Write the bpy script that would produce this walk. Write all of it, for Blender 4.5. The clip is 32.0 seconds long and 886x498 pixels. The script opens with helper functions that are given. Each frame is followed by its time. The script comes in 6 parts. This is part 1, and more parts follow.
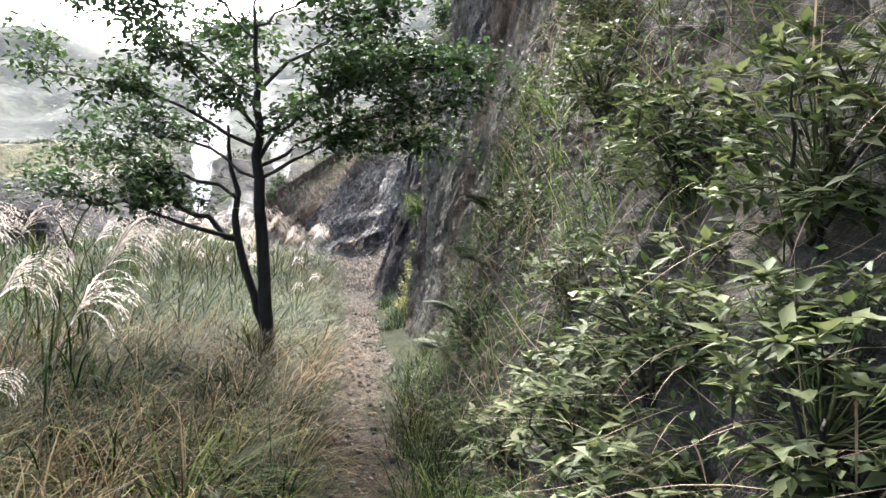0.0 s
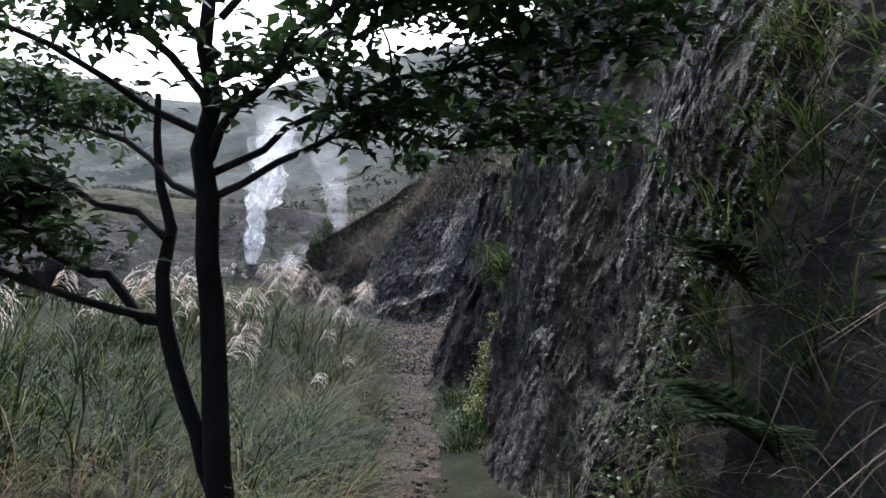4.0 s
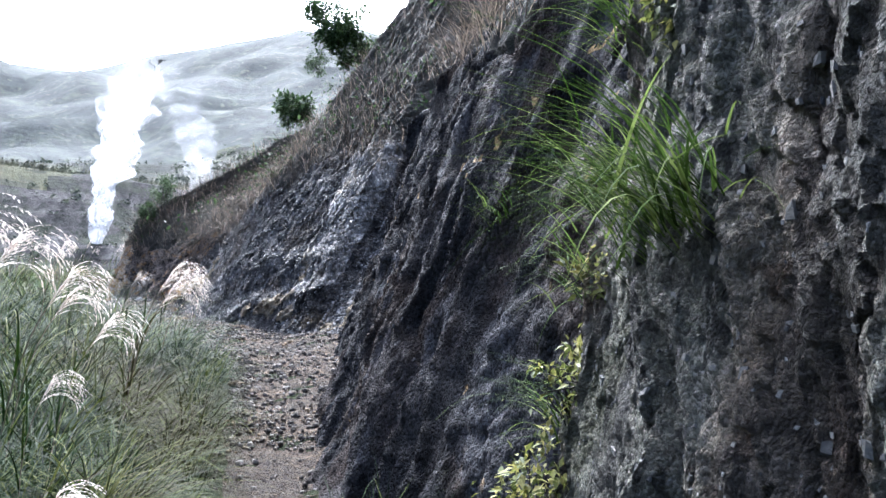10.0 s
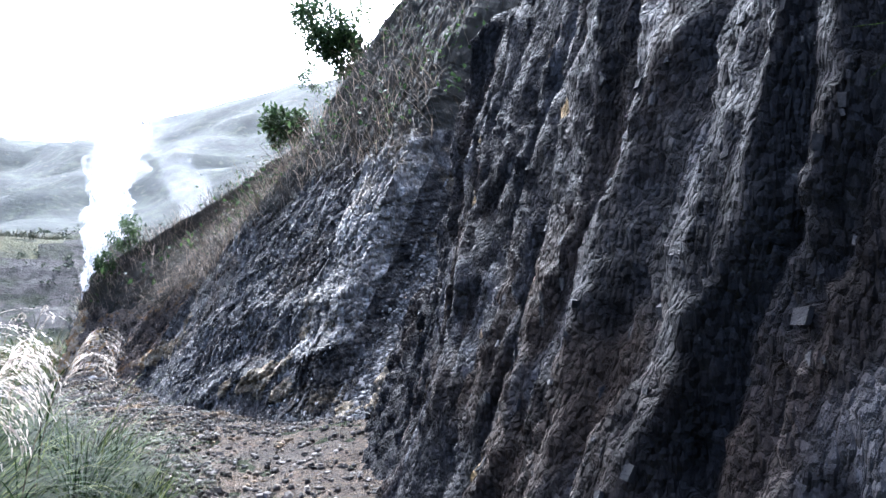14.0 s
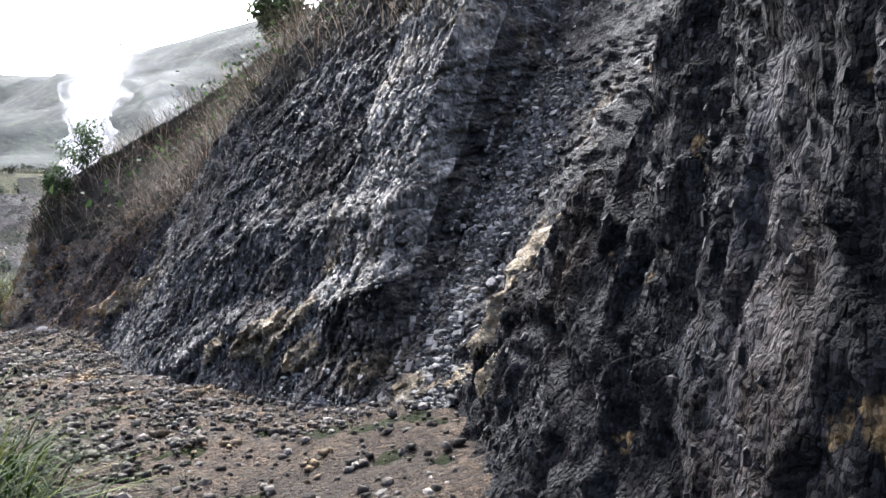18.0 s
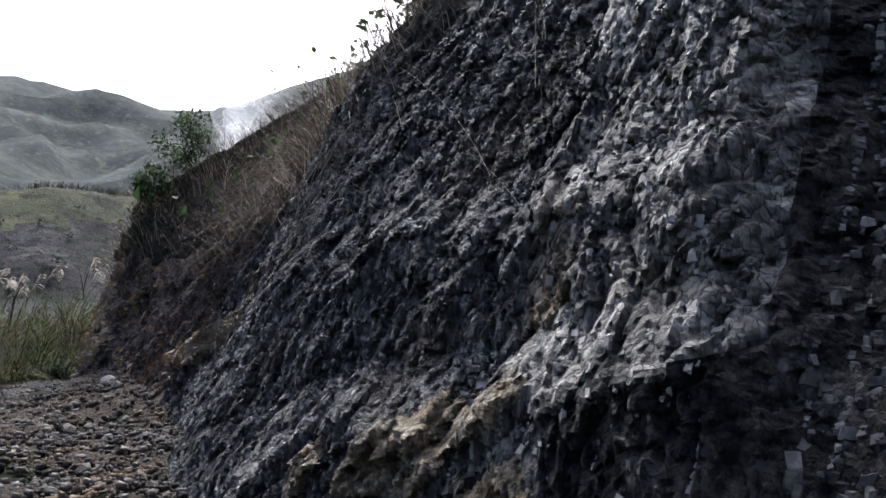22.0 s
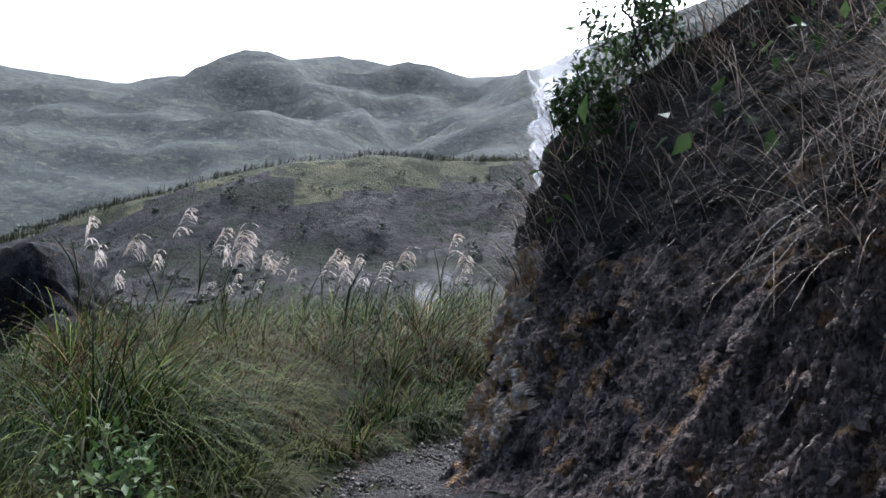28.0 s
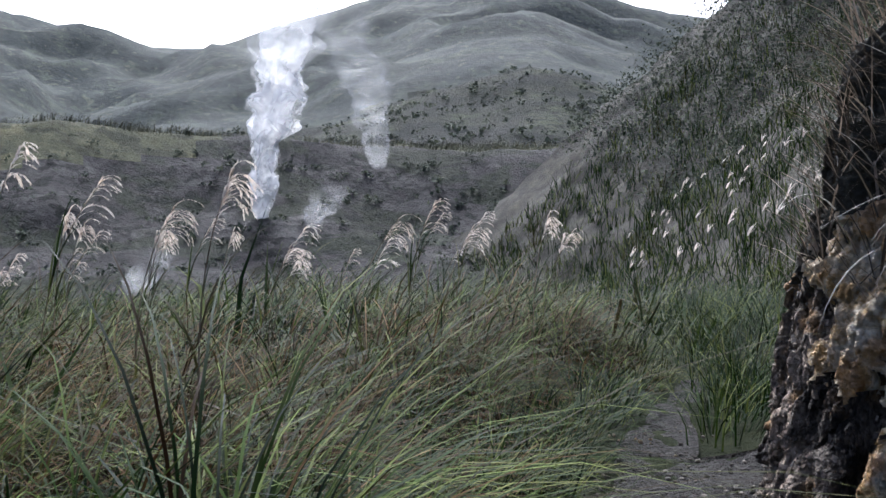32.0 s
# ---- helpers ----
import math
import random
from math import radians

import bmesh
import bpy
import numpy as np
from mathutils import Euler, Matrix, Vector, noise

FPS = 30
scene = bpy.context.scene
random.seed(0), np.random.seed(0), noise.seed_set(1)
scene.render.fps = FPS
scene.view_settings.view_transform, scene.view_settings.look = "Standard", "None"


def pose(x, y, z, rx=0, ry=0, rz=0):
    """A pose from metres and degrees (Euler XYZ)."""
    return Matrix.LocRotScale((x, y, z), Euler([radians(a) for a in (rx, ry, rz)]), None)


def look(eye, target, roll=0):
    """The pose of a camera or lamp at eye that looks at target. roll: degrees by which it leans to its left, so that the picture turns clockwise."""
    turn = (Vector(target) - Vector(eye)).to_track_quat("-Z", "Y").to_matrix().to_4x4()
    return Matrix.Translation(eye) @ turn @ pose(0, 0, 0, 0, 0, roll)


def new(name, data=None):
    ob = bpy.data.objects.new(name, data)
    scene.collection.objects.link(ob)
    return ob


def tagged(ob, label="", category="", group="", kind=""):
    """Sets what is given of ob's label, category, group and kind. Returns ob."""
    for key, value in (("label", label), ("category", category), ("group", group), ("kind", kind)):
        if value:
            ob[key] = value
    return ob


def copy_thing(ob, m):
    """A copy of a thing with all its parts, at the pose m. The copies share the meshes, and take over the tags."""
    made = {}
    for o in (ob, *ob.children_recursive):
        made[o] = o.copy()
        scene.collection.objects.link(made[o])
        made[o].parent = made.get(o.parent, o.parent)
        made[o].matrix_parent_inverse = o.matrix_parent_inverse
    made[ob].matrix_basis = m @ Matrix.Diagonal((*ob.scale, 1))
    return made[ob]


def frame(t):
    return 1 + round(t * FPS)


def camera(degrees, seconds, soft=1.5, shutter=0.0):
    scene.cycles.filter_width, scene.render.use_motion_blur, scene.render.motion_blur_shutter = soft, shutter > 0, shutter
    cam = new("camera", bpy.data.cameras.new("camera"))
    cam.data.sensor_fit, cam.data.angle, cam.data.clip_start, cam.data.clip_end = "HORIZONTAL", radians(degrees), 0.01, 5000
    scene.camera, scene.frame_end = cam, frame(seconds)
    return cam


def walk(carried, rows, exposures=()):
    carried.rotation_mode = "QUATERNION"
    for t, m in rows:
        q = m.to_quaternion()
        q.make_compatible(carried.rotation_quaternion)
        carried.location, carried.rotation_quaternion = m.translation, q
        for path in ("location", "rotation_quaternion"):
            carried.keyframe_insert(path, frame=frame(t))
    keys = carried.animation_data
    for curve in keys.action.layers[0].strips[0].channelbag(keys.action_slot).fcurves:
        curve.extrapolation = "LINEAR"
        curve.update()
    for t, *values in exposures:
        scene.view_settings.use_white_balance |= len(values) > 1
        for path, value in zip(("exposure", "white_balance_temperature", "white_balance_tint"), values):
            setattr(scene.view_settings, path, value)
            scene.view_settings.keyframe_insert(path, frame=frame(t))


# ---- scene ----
cam = camera(54.4, 32.0)
PATH = [
    (0, (0.001, 0.000, 1.818), (0.146, 1.993, 1.733), 1.09),
    (0.5, (0.049, 0.538, 1.829), (0.066, 2.537, 1.798), 1.25),
    (1, (0.046, 1.079, 1.856), (0.012, 3.078, 1.915), 1.29),
    (1.5, (0.035, 1.640, 1.842), (-0.104, 3.632, 1.951), 0.02),
    (2, (0.003, 2.183, 1.803), (-0.102, 4.178, 1.900), 0.16),
    (2.5, (0.005, 2.753, 1.800), (0.011, 4.751, 1.873), -0.27),
    (4.5, (-0.186, 5.158, 1.853), (-0.138, 7.157, 1.894), 4.05),
    (5, (-0.269, 5.720, 1.844), (0.004, 7.700, 1.912), 4.88),
    (5.5, (-0.263, 6.316, 1.817), (0.147, 8.272, 1.903), 5.56),
    (6, (-0.270, 6.908, 1.792), (0.268, 8.832, 1.882), 5.70),
    (6.5, (-0.247, 7.472, 1.781), (0.234, 9.409, 1.913), 4.39),
    (7, (-0.211, 8.062, 1.779), (0.114, 10.029, 1.931), 4.97),
    (7.5, (-0.206, 8.645, 1.776), (0.119, 10.615, 1.895), 5.40),
    (8, (-0.193, 9.216, 1.731), (0.139, 11.187, 1.795), 4.61),
    (8.5, (-0.203, 9.776, 1.665), (0.158, 11.743, 1.678), 5.58),
    (9, (-0.225, 10.367, 1.659), (0.162, 12.329, 1.682), 5.33),
    (9.5, (-0.244, 10.925, 1.668), (0.065, 12.900, 1.700), 4.85),
    (10, (-0.295, 11.479, 1.662), (0.006, 13.456, 1.700), 4.30),
    (10.5, (-0.304, 12.013, 1.646), (-0.027, 13.989, 1.791), 2.06),
    (11, (-0.315, 12.560, 1.664), (-0.081, 14.534, 1.890), 0.69),
    (11.5, (-0.340, 13.080, 1.668), (-0.121, 15.057, 1.873), 0.07),
    (12, (-0.323, 13.616, 1.630), (-0.144, 15.601, 1.788), -0.48),
    (12.5, (-0.297, 14.156, 1.572), (0.005, 16.132, 1.625), 1.12),
    (13, (-0.266, 14.709, 1.581), (0.208, 16.652, 1.629), 1.58),
    (13.5, (-0.211, 15.227, 1.606), (0.218, 17.176, 1.729), 0.32),
    (14, (-0.231, 15.783, 1.585), (0.049, 17.758, 1.722), 0.04),
    (14.5, (-0.255, 16.302, 1.574), (-0.134, 18.290, 1.757), -1.68),
    (15, (-0.302, 16.809, 1.558), (-0.219, 18.799, 1.741), -1.65),
    (15.5, (-0.405, 17.286, 1.555), (-0.330, 19.282, 1.659), 0.07),
    (17.5, (-0.483, 18.600, 1.503), (-0.261, 20.588, 1.503), -2.83),
    (18, (-0.516, 19.024, 1.485), (-0.219, 21.002, 1.463), -0.96),
    (18.5, (-0.539, 19.453, 1.461), (-0.250, 21.432, 1.465), 0.27),
    (19, (-0.593, 19.878, 1.446), (-0.292, 21.855, 1.480), -0.09),
    (19.5, (-0.624, 20.299, 1.446), (-0.153, 22.243, 1.488), -2.11),
    (20, (-0.640, 20.713, 1.431), (-0.185, 22.660, 1.469), -2.08),
    (20.5, (-0.613, 21.122, 1.412), (-0.209, 23.081, 1.423), -1.01),
    (21, (-0.593, 21.490, 1.432), (-0.382, 23.478, 1.454), -1.70),
    (21.5, (-0.594, 21.878, 1.455), (-0.665, 23.876, 1.515), -1.05),
    (22, (-0.691, 22.283, 1.437), (-0.723, 24.282, 1.487), -0.20),
    (22.5, (-0.777, 22.669, 1.431), (-0.787, 24.669, 1.450), -0.80),
    (23, (-0.843, 23.019, 1.457), (-0.953, 25.016, 1.422), -0.33),
    (23.5, (-0.960, 23.415, 1.519), (-1.115, 25.408, 1.479), -0.89),
    (24, (-1.066, 23.794, 1.525), (-1.429, 25.761, 1.506), -2.51),
    (24.5, (-1.231, 24.135, 1.547), (-1.736, 26.069, 1.495), -1.88),
    (25, (-1.430, 24.479, 1.564), (-1.850, 26.430, 1.428), -2.08),
    (25.5, (-1.662, 24.850, 1.528), (-2.338, 26.724, 1.347), -3.66),
    (27.5, (-2.702, 26.281, 1.586), (-3.298, 28.188, 1.505), -2.33),
    (28, (-2.988, 26.599, 1.635), (-3.696, 28.470, 1.601), -0.99),
    (28.5, (-3.244, 26.902, 1.661), (-4.077, 28.719, 1.580), -2.43),
    (29, (-3.550, 27.173, 1.659), (-4.384, 28.985, 1.507), -2.71),
    (29.5, (-3.891, 27.424, 1.661), (-4.646, 29.270, 1.515), -0.88),
    (30, (-4.267, 27.674, 1.646), (-4.887, 29.567, 1.469), 2.31),
    (30.5, (-4.638, 27.900, 1.615), (-5.027, 29.853, 1.434), 2.17),
    (31, (-4.994, 28.098, 1.577), (-5.285, 30.073, 1.458), 0.19),
    (31.5, (-5.382, 28.307, 1.546), (-5.545, 30.298, 1.462), 0.30),
    (32, (-5.783, 28.507, 1.521), (-5.776, 30.506, 1.445), 0.36),
]
EXPOSURES = [(t, e, k, 10) for t, e, k in ((0, 2.9, 5850), (1, 1.95, 5200), (2.5, 1.2, 5050), (4.6, 1.6, 5750), (5.1, 2, 6150), (5.8, 2.5, 5850), (6.4, 2.6, 5650), (7, 2.3, 5350), (8, 2.2, 5250), (9, 2.5, 5200), (10, 2.6, 5100), (11, 1.3, 5200), (12, 1.25, 5250), (13, 3.05, 5350), (14, 2.7, 5000), (15, 1.15, 5100), (15.5, 1, 5150), (17.5, 2, 5450), (19, 2.65, 5750), (20, 2.8, 5900), (21, 3.05, 5650), (22, 1.2, 5450), (23, 1.8, 5300), (24, 2.05, 5200), (25, 1.8, 5150), (28, 1.35, 5200), (30, 1.5, 5250), (31, 1.75, 5300), (32, 1.25, 5250))]
walk(cam, [(t, look(eye, target, roll)) for t, eye, target, roll in PATH], EXPOSURES)

# ---- light ----
SUN_AZ, SUN_EL = -9.0, 46.0          # degrees: clockwise from +y, above the horizon
world = bpy.data.worlds.new("sky")
scene.world = world
world.use_nodes = True
wn = world.node_tree
sky = wn.nodes.new("ShaderNodeTexSky")
sky.sky_type = "NISHITA"
sky.sun_disc = False
sky.sun_elevation, sky.sun_rotation = radians(SUN_EL), radians(SUN_AZ)
sky.dust_density, sky.air_density, sky.ozone_density = 9.0, 0.6, 0.0
wn.links.new(sky.outputs[0], wn.nodes["Background"].inputs[0])
wn.nodes["Background"].inputs[1].default_value = 0.15
sun_data = bpy.data.lights.new("sun", "SUN")
sun_data.energy, sun_data.angle, sun_data.color = 2.0, radians(8.0), (1.0, 0.95, 0.86)
sun = new("sun", sun_data)
sun_dir = Vector((math.sin(radians(SUN_AZ)) * math.cos(radians(SUN_EL)), math.cos(radians(SUN_AZ)) * math.cos(radians(SUN_EL)), math.sin(radians(SUN_EL))))
sun.matrix_world = look(sun_dir * 50, (0, 0, 0))

# ---- materials ----
def mat(name, stops, scale=3.0, rough=(0.7, 0.95), bump=0.3, bscale=18.0, stretch=(1, 1, 1), island=0.0, stain_and_shade=None, translucent=0.0, metal=0.0, bdist=0.02, spec=0.15, joints=None):
    """A noise-driven surface: colour ramp at one scale, speckle and bump at another, stains and painted crack shade
    with a shape of their own.
    """
    m = bpy.data.materials.new(name)
    m.use_nodes = True
    t = m.node_tree
    b = t.nodes["Principled BSDF"]
    geo = t.nodes.new("ShaderNodeNewGeometry")
    mp = t.nodes.new("ShaderNodeMapping")
    mp.inputs["Scale"].default_value = stretch
    t.links.new(geo.outputs["Position"], mp.inputs[0])
    n1 = t.nodes.new("ShaderNodeTexNoise")
    n1.inputs["Scale"].default_value, n1.inputs["Detail"].default_value, n1.inputs["Roughness"].default_value = scale, 8, 0.65
    t.links.new(mp.outputs[0], n1.inputs["Vector"])
    n2 = t.nodes.new("ShaderNodeTexNoise")
    n2.inputs["Scale"].default_value, n2.inputs["Detail"].default_value, n2.inputs["Roughness"].default_value = bscale, 6, 0.7
    t.links.new(mp.outputs[0], n2.inputs["Vector"])
    mixf = t.nodes.new("ShaderNodeMath")
    mixf.operation = "MULTIPLY_ADD"
    t.links.new(n2.outputs[0], mixf.inputs[0])
    mixf.inputs[1].default_value = 0.45
    sub = t.nodes.new("ShaderNodeMath")
    sub.operation = "MULTIPLY_ADD"
    t.links.new(n1.outputs[0], sub.inputs[0])
    sub.inputs[1].default_value, sub.inputs[2].default_value = 1.25, -0.34
    t.links.new(sub.outputs[0], mixf.inputs[2])
    fac = mixf.outputs[0]
    if island:
        a = t.nodes.new("ShaderNodeMath")
        a.operation = "MULTIPLY_ADD"
        t.links.new(geo.outputs["Random Per Island"], a.inputs[0])
        a.inputs[1].default_value = island
        s = t.nodes.new("ShaderNodeMath")
        s.operation = "SUBTRACT"
        t.links.new(fac, s.inputs[0])
        s.inputs[1].default_value = island / 2
        t.links.new(s.outputs[0], a.inputs[2])
        fac = a.outputs[0]
    ramp = t.nodes.new("ShaderNodeValToRGB")
    el = ramp.color_ramp.elements
    while len(el) < len(stops):
        el.new(0.5)
    for e, (p, c) in zip(el, stops):
        e.position, e.color = p, (*c, 1)
    t.links.new(fac, ramp.inputs[0])
    col = ramp.outputs[0]
    if stain_and_shade:
        for colour, sc, lo, hi, strength, sstretch in stain_and_shade:
            ms = t.nodes.new("ShaderNodeMapping")
            ms.inputs["Scale"].default_value = sstretch
            ms.inputs["Location"].default_value = (sc * 1.7, 3.1, 0.7)
            t.links.new(geo.outputs["Position"], ms.inputs[0])
            ns = t.nodes.new("ShaderNodeTexNoise")
            ns.inputs["Scale"].default_value, ns.inputs["Detail"].default_value = sc, 5
            t.links.new(ms.outputs[0], ns.inputs["Vector"])
            mr = t.nodes.new("ShaderNodeMapRange")
            mr.inputs["From Min"].default_value, mr.inputs["From Max"].default_value = lo, hi
            mr.inputs["To Max"].default_value = strength
            t.links.new(ns.outputs[0], mr.inputs[0])
            mx = t.nodes.new("ShaderNodeMix")
            mx.data_type = "RGBA"
            t.links.new(mr.outputs[0], mx.inputs[0])
            t.links.new(col, mx.inputs[6])
            mx.inputs[7].default_value = (*colour, 1)
            col = mx.outputs[2]
    height = n2.outputs[0]
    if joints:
        # dark joint lines: shade of the gaps between blocks put into the colour, and blocks of their own tone
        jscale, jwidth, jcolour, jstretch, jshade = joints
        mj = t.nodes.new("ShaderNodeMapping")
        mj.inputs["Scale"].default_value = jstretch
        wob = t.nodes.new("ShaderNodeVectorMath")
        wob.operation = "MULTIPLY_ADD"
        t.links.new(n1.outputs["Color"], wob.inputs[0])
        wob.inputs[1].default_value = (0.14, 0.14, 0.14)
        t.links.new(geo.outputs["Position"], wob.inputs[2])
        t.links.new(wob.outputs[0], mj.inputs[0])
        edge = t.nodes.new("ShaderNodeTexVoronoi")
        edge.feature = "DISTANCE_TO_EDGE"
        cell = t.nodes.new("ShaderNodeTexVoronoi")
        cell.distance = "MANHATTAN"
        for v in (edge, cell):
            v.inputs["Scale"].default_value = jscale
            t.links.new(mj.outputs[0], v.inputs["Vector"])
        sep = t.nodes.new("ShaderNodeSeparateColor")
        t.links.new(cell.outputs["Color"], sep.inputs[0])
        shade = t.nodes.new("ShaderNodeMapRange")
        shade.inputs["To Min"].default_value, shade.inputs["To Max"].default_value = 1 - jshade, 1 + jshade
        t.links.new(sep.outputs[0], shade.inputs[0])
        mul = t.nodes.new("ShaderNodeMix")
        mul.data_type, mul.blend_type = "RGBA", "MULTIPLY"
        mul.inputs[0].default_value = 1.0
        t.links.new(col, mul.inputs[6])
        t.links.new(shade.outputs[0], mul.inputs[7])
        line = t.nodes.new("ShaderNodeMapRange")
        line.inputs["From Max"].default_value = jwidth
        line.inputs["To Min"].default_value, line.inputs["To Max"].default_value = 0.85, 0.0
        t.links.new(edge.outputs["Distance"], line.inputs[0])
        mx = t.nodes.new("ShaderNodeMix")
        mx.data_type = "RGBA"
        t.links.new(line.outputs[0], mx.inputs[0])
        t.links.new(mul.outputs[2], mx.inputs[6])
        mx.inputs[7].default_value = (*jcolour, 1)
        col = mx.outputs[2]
        up = t.nodes.new("ShaderNodeMapRange")
        up.inputs["From Max"].default_value = jwidth * 1.3
        up.inputs["To Max"].default_value = 0.9
        t.links.new(edge.outputs["Distance"], up.inputs[0])
        ad = t.nodes.new("ShaderNodeMath")
        t.links.new(n2.outputs[0], ad.inputs[0])
        t.links.new(up.outputs[0], ad.inputs[1])
        ad2 = t.nodes.new("ShaderNodeMath")
        t.links.new(ad.outputs[0], ad2.inputs[0])
        t.links.new(sep.outputs[1], ad2.inputs[1])
        # each grain comes to an angular point
        point = t.nodes.new("ShaderNodeMath")
        point.operation = "MULTIPLY_ADD"
        t.links.new(cell.outputs["Distance"], point.inputs[0])
        point.inputs[1].default_value = -1.2
        t.links.new(ad2.outputs[0], point.inputs[2])
        height = point.outputs[0]
    t.links.new(col, b.inputs["Base Color"])
    rr = t.nodes.new("ShaderNodeMapRange")
    rr.inputs["From Min"].default_value, rr.inputs["From Max"].default_value = 0.3, 0.7
    rr.inputs["To Min"].default_value, rr.inputs["To Max"].default_value = rough
    t.links.new(n2.outputs[0], rr.inputs[0])
    t.links.new(rr.outputs[0], b.inputs["Roughness"])
    b.inputs["Metallic"].default_value = metal
    b.inputs["Specular IOR Level"].default_value = spec
    if bump:
        bp = t.nodes.new("ShaderNodeBump")
        bp.inputs["Strength"].default_value, bp.inputs["Distance"].default_value = bump, bdist
        t.links.new(height, bp.inputs["Height"])
        t.links.new(bp.outputs[0], b.inputs["Normal"])
    if translucent:
        tr = t.nodes.new("ShaderNodeBsdfTranslucent")
        t.links.new(col, tr.inputs[0])
        ms = t.nodes.new("ShaderNodeMixShader")
        ms.inputs[0].default_value = translucent
        t.links.new(b.outputs[0], ms.inputs[1])
        t.links.new(tr.outputs[0], ms.inputs[2])
        t.links.new(ms.outputs[0], t.nodes["Material Output"].inputs[0])
    return m


M = {}
# the fine near-black patches in the rocks paint the shade of cracks
M["wet_rock"] = mat("wet_dark_rock", [(0.2, (0.0512, 0.04992, 0.04032)), (0.46, (0.1382, 0.1352, 0.1075)), (0.68, (0.2355, 0.2309, 0.1872)), (0.92, (0.3789, 0.364, 0.3024))], 5.5, (0.6, 0.95), 1.0, 46, (1, 1, 0.6), spec=0.15, stain_and_shade=[((0.34, 0.325, 0.295), 22.0, 0.62, 0.67, 0.6, (1, 1, 0.7)), ((0.014, 0.014, 0.013), 14.0, 0.55, 0.61, 0.75, (1, 1, 0.5)), ((0.17, 0.10, 0.05), 0.9, 0.54, 0.66, 0.6, (1, 1, 0.3)), ((0.085, 0.09, 0.042), 1.5, 0.53, 0.64, 0.6, (1, 1, 0.4)), ((0.02, 0.02, 0.02), 2.2, 0.55, 0.60, 0.7, (1, 1, 0.08))], bdist=0.03, joints=(85.0, 0.03, (0.015, 0.015, 0.014), (1, 1, 0.8), 0.5))
# wet rock darkened: water seep, plus the overhang's shade put into the colour
M["seep_shade_rock"] = mat("seeping_rock_with_painted_shade", [(0.2, (0.0192, 0.01778, 0.01399)), (0.46, (0.05184, 0.04816, 0.0373)), (0.68, (0.08835, 0.08228, 0.06494)), (0.92, (0.1421, 0.1297, 0.1049))], 5.5, (0.6, 0.95), 1.0, 46, (1, 1, 0.6), spec=0.1, stain_and_shade=[((0.11, 0.105, 0.095), 22.0, 0.62, 0.67, 0.6, (1, 1, 0.7)), ((0.014, 0.014, 0.013), 14.0, 0.55, 0.61, 0.75, (1, 1, 0.5)), ((0.07, 0.045, 0.025), 0.9, 0.54, 0.66, 0.6, (1, 1, 0.3)), ((0.03, 0.032, 0.018), 1.5, 0.53, 0.64, 0.6, (1, 1, 0.4)), ((0.02, 0.02, 0.02), 2.2, 0.55, 0.60, 0.7, (1, 1, 0.08))], bdist=0.03, joints=(85.0, 0.03, (0.015, 0.015, 0.014), (1, 1, 0.8), 0.5))
M["dark_rock"] = mat("dark_rock", [(0.2, (0.007823, 0.007823, 0.00894)), (0.48, (0.0201, 0.0201, 0.02124)), (0.72, (0.038, 0.03744, 0.03856)), (0.95, (0.1118, 0.1062, 0.1006))], 3.0, (0.6, 0.95), 1.0, 28, (1, 1, 0.3), stain_and_shade=[((0.034, 0.023, 0.015), 1.1, 0.53, 0.62, 0.6, (1, 1, 0.8)), ((0.085, 0.085, 0.09), 3.2, 0.57, 0.62, 0.6, (1, 1, 0.12)), ((0.10, 0.097, 0.093), 14.0, 0.64, 0.69, 0.7, (1, 1, 0.5)), ((0.008, 0.008, 0.008), 8.0, 0.56, 0.62, 0.7, (1, 1, 0.35)), ((0.40, 0.28, 0.13), 4.6, 0.68, 0.72, 0.8, (1, 1, 0.8)), ((0.09, 0.09, 0.092), 1.2, 0.60, 0.70, 0.55, (1, 1, 0.18)), ((0.08, 0.055, 0.04), 0.8, 0.55, 0.7, 0.5, (1, 1, 0.5))], bdist=0.025, spec=0.05, joints=(64.0, 0.001, (0.02, 0.02, 0.02), (1, 1, 0.5), 0.5))
# dark upright patches put the shade of grooves into the pale rock's colour
M["pale_rock"] = mat("pale_fractured_rock", [(0.2, (0.08568, 0.08092, 0.07235)), (0.44, (0.238, 0.2228, 0.198)), (0.64, (0.3998, 0.377, 0.336)), (0.9, (0.5522, 0.5265, 0.4807))], 4.5, (0.75, 0.95), 1.0, 26, (1, 1, 0.4), stain_and_shade=[((0.05, 0.047, 0.043), 7.0, 0.56, 0.62, 0.7, (1, 1, 0.35)), ((0.30, 0.23, 0.12), 1.1, 0.58, 0.70, 0.5, (1, 1, 1)), ((0.06, 0.057, 0.052), 2.2, 0.53, 0.60, 0.7, (1, 1, 0.22)), ((0.30, 0.24, 0.15), 1.7, 0.56, 0.66, 0.4, (1, 1, 0.5))], bdist=0.03, joints=(24.0, 0.035, (0.03, 0.029, 0.027), (1, 1, 0.45), 0.45))
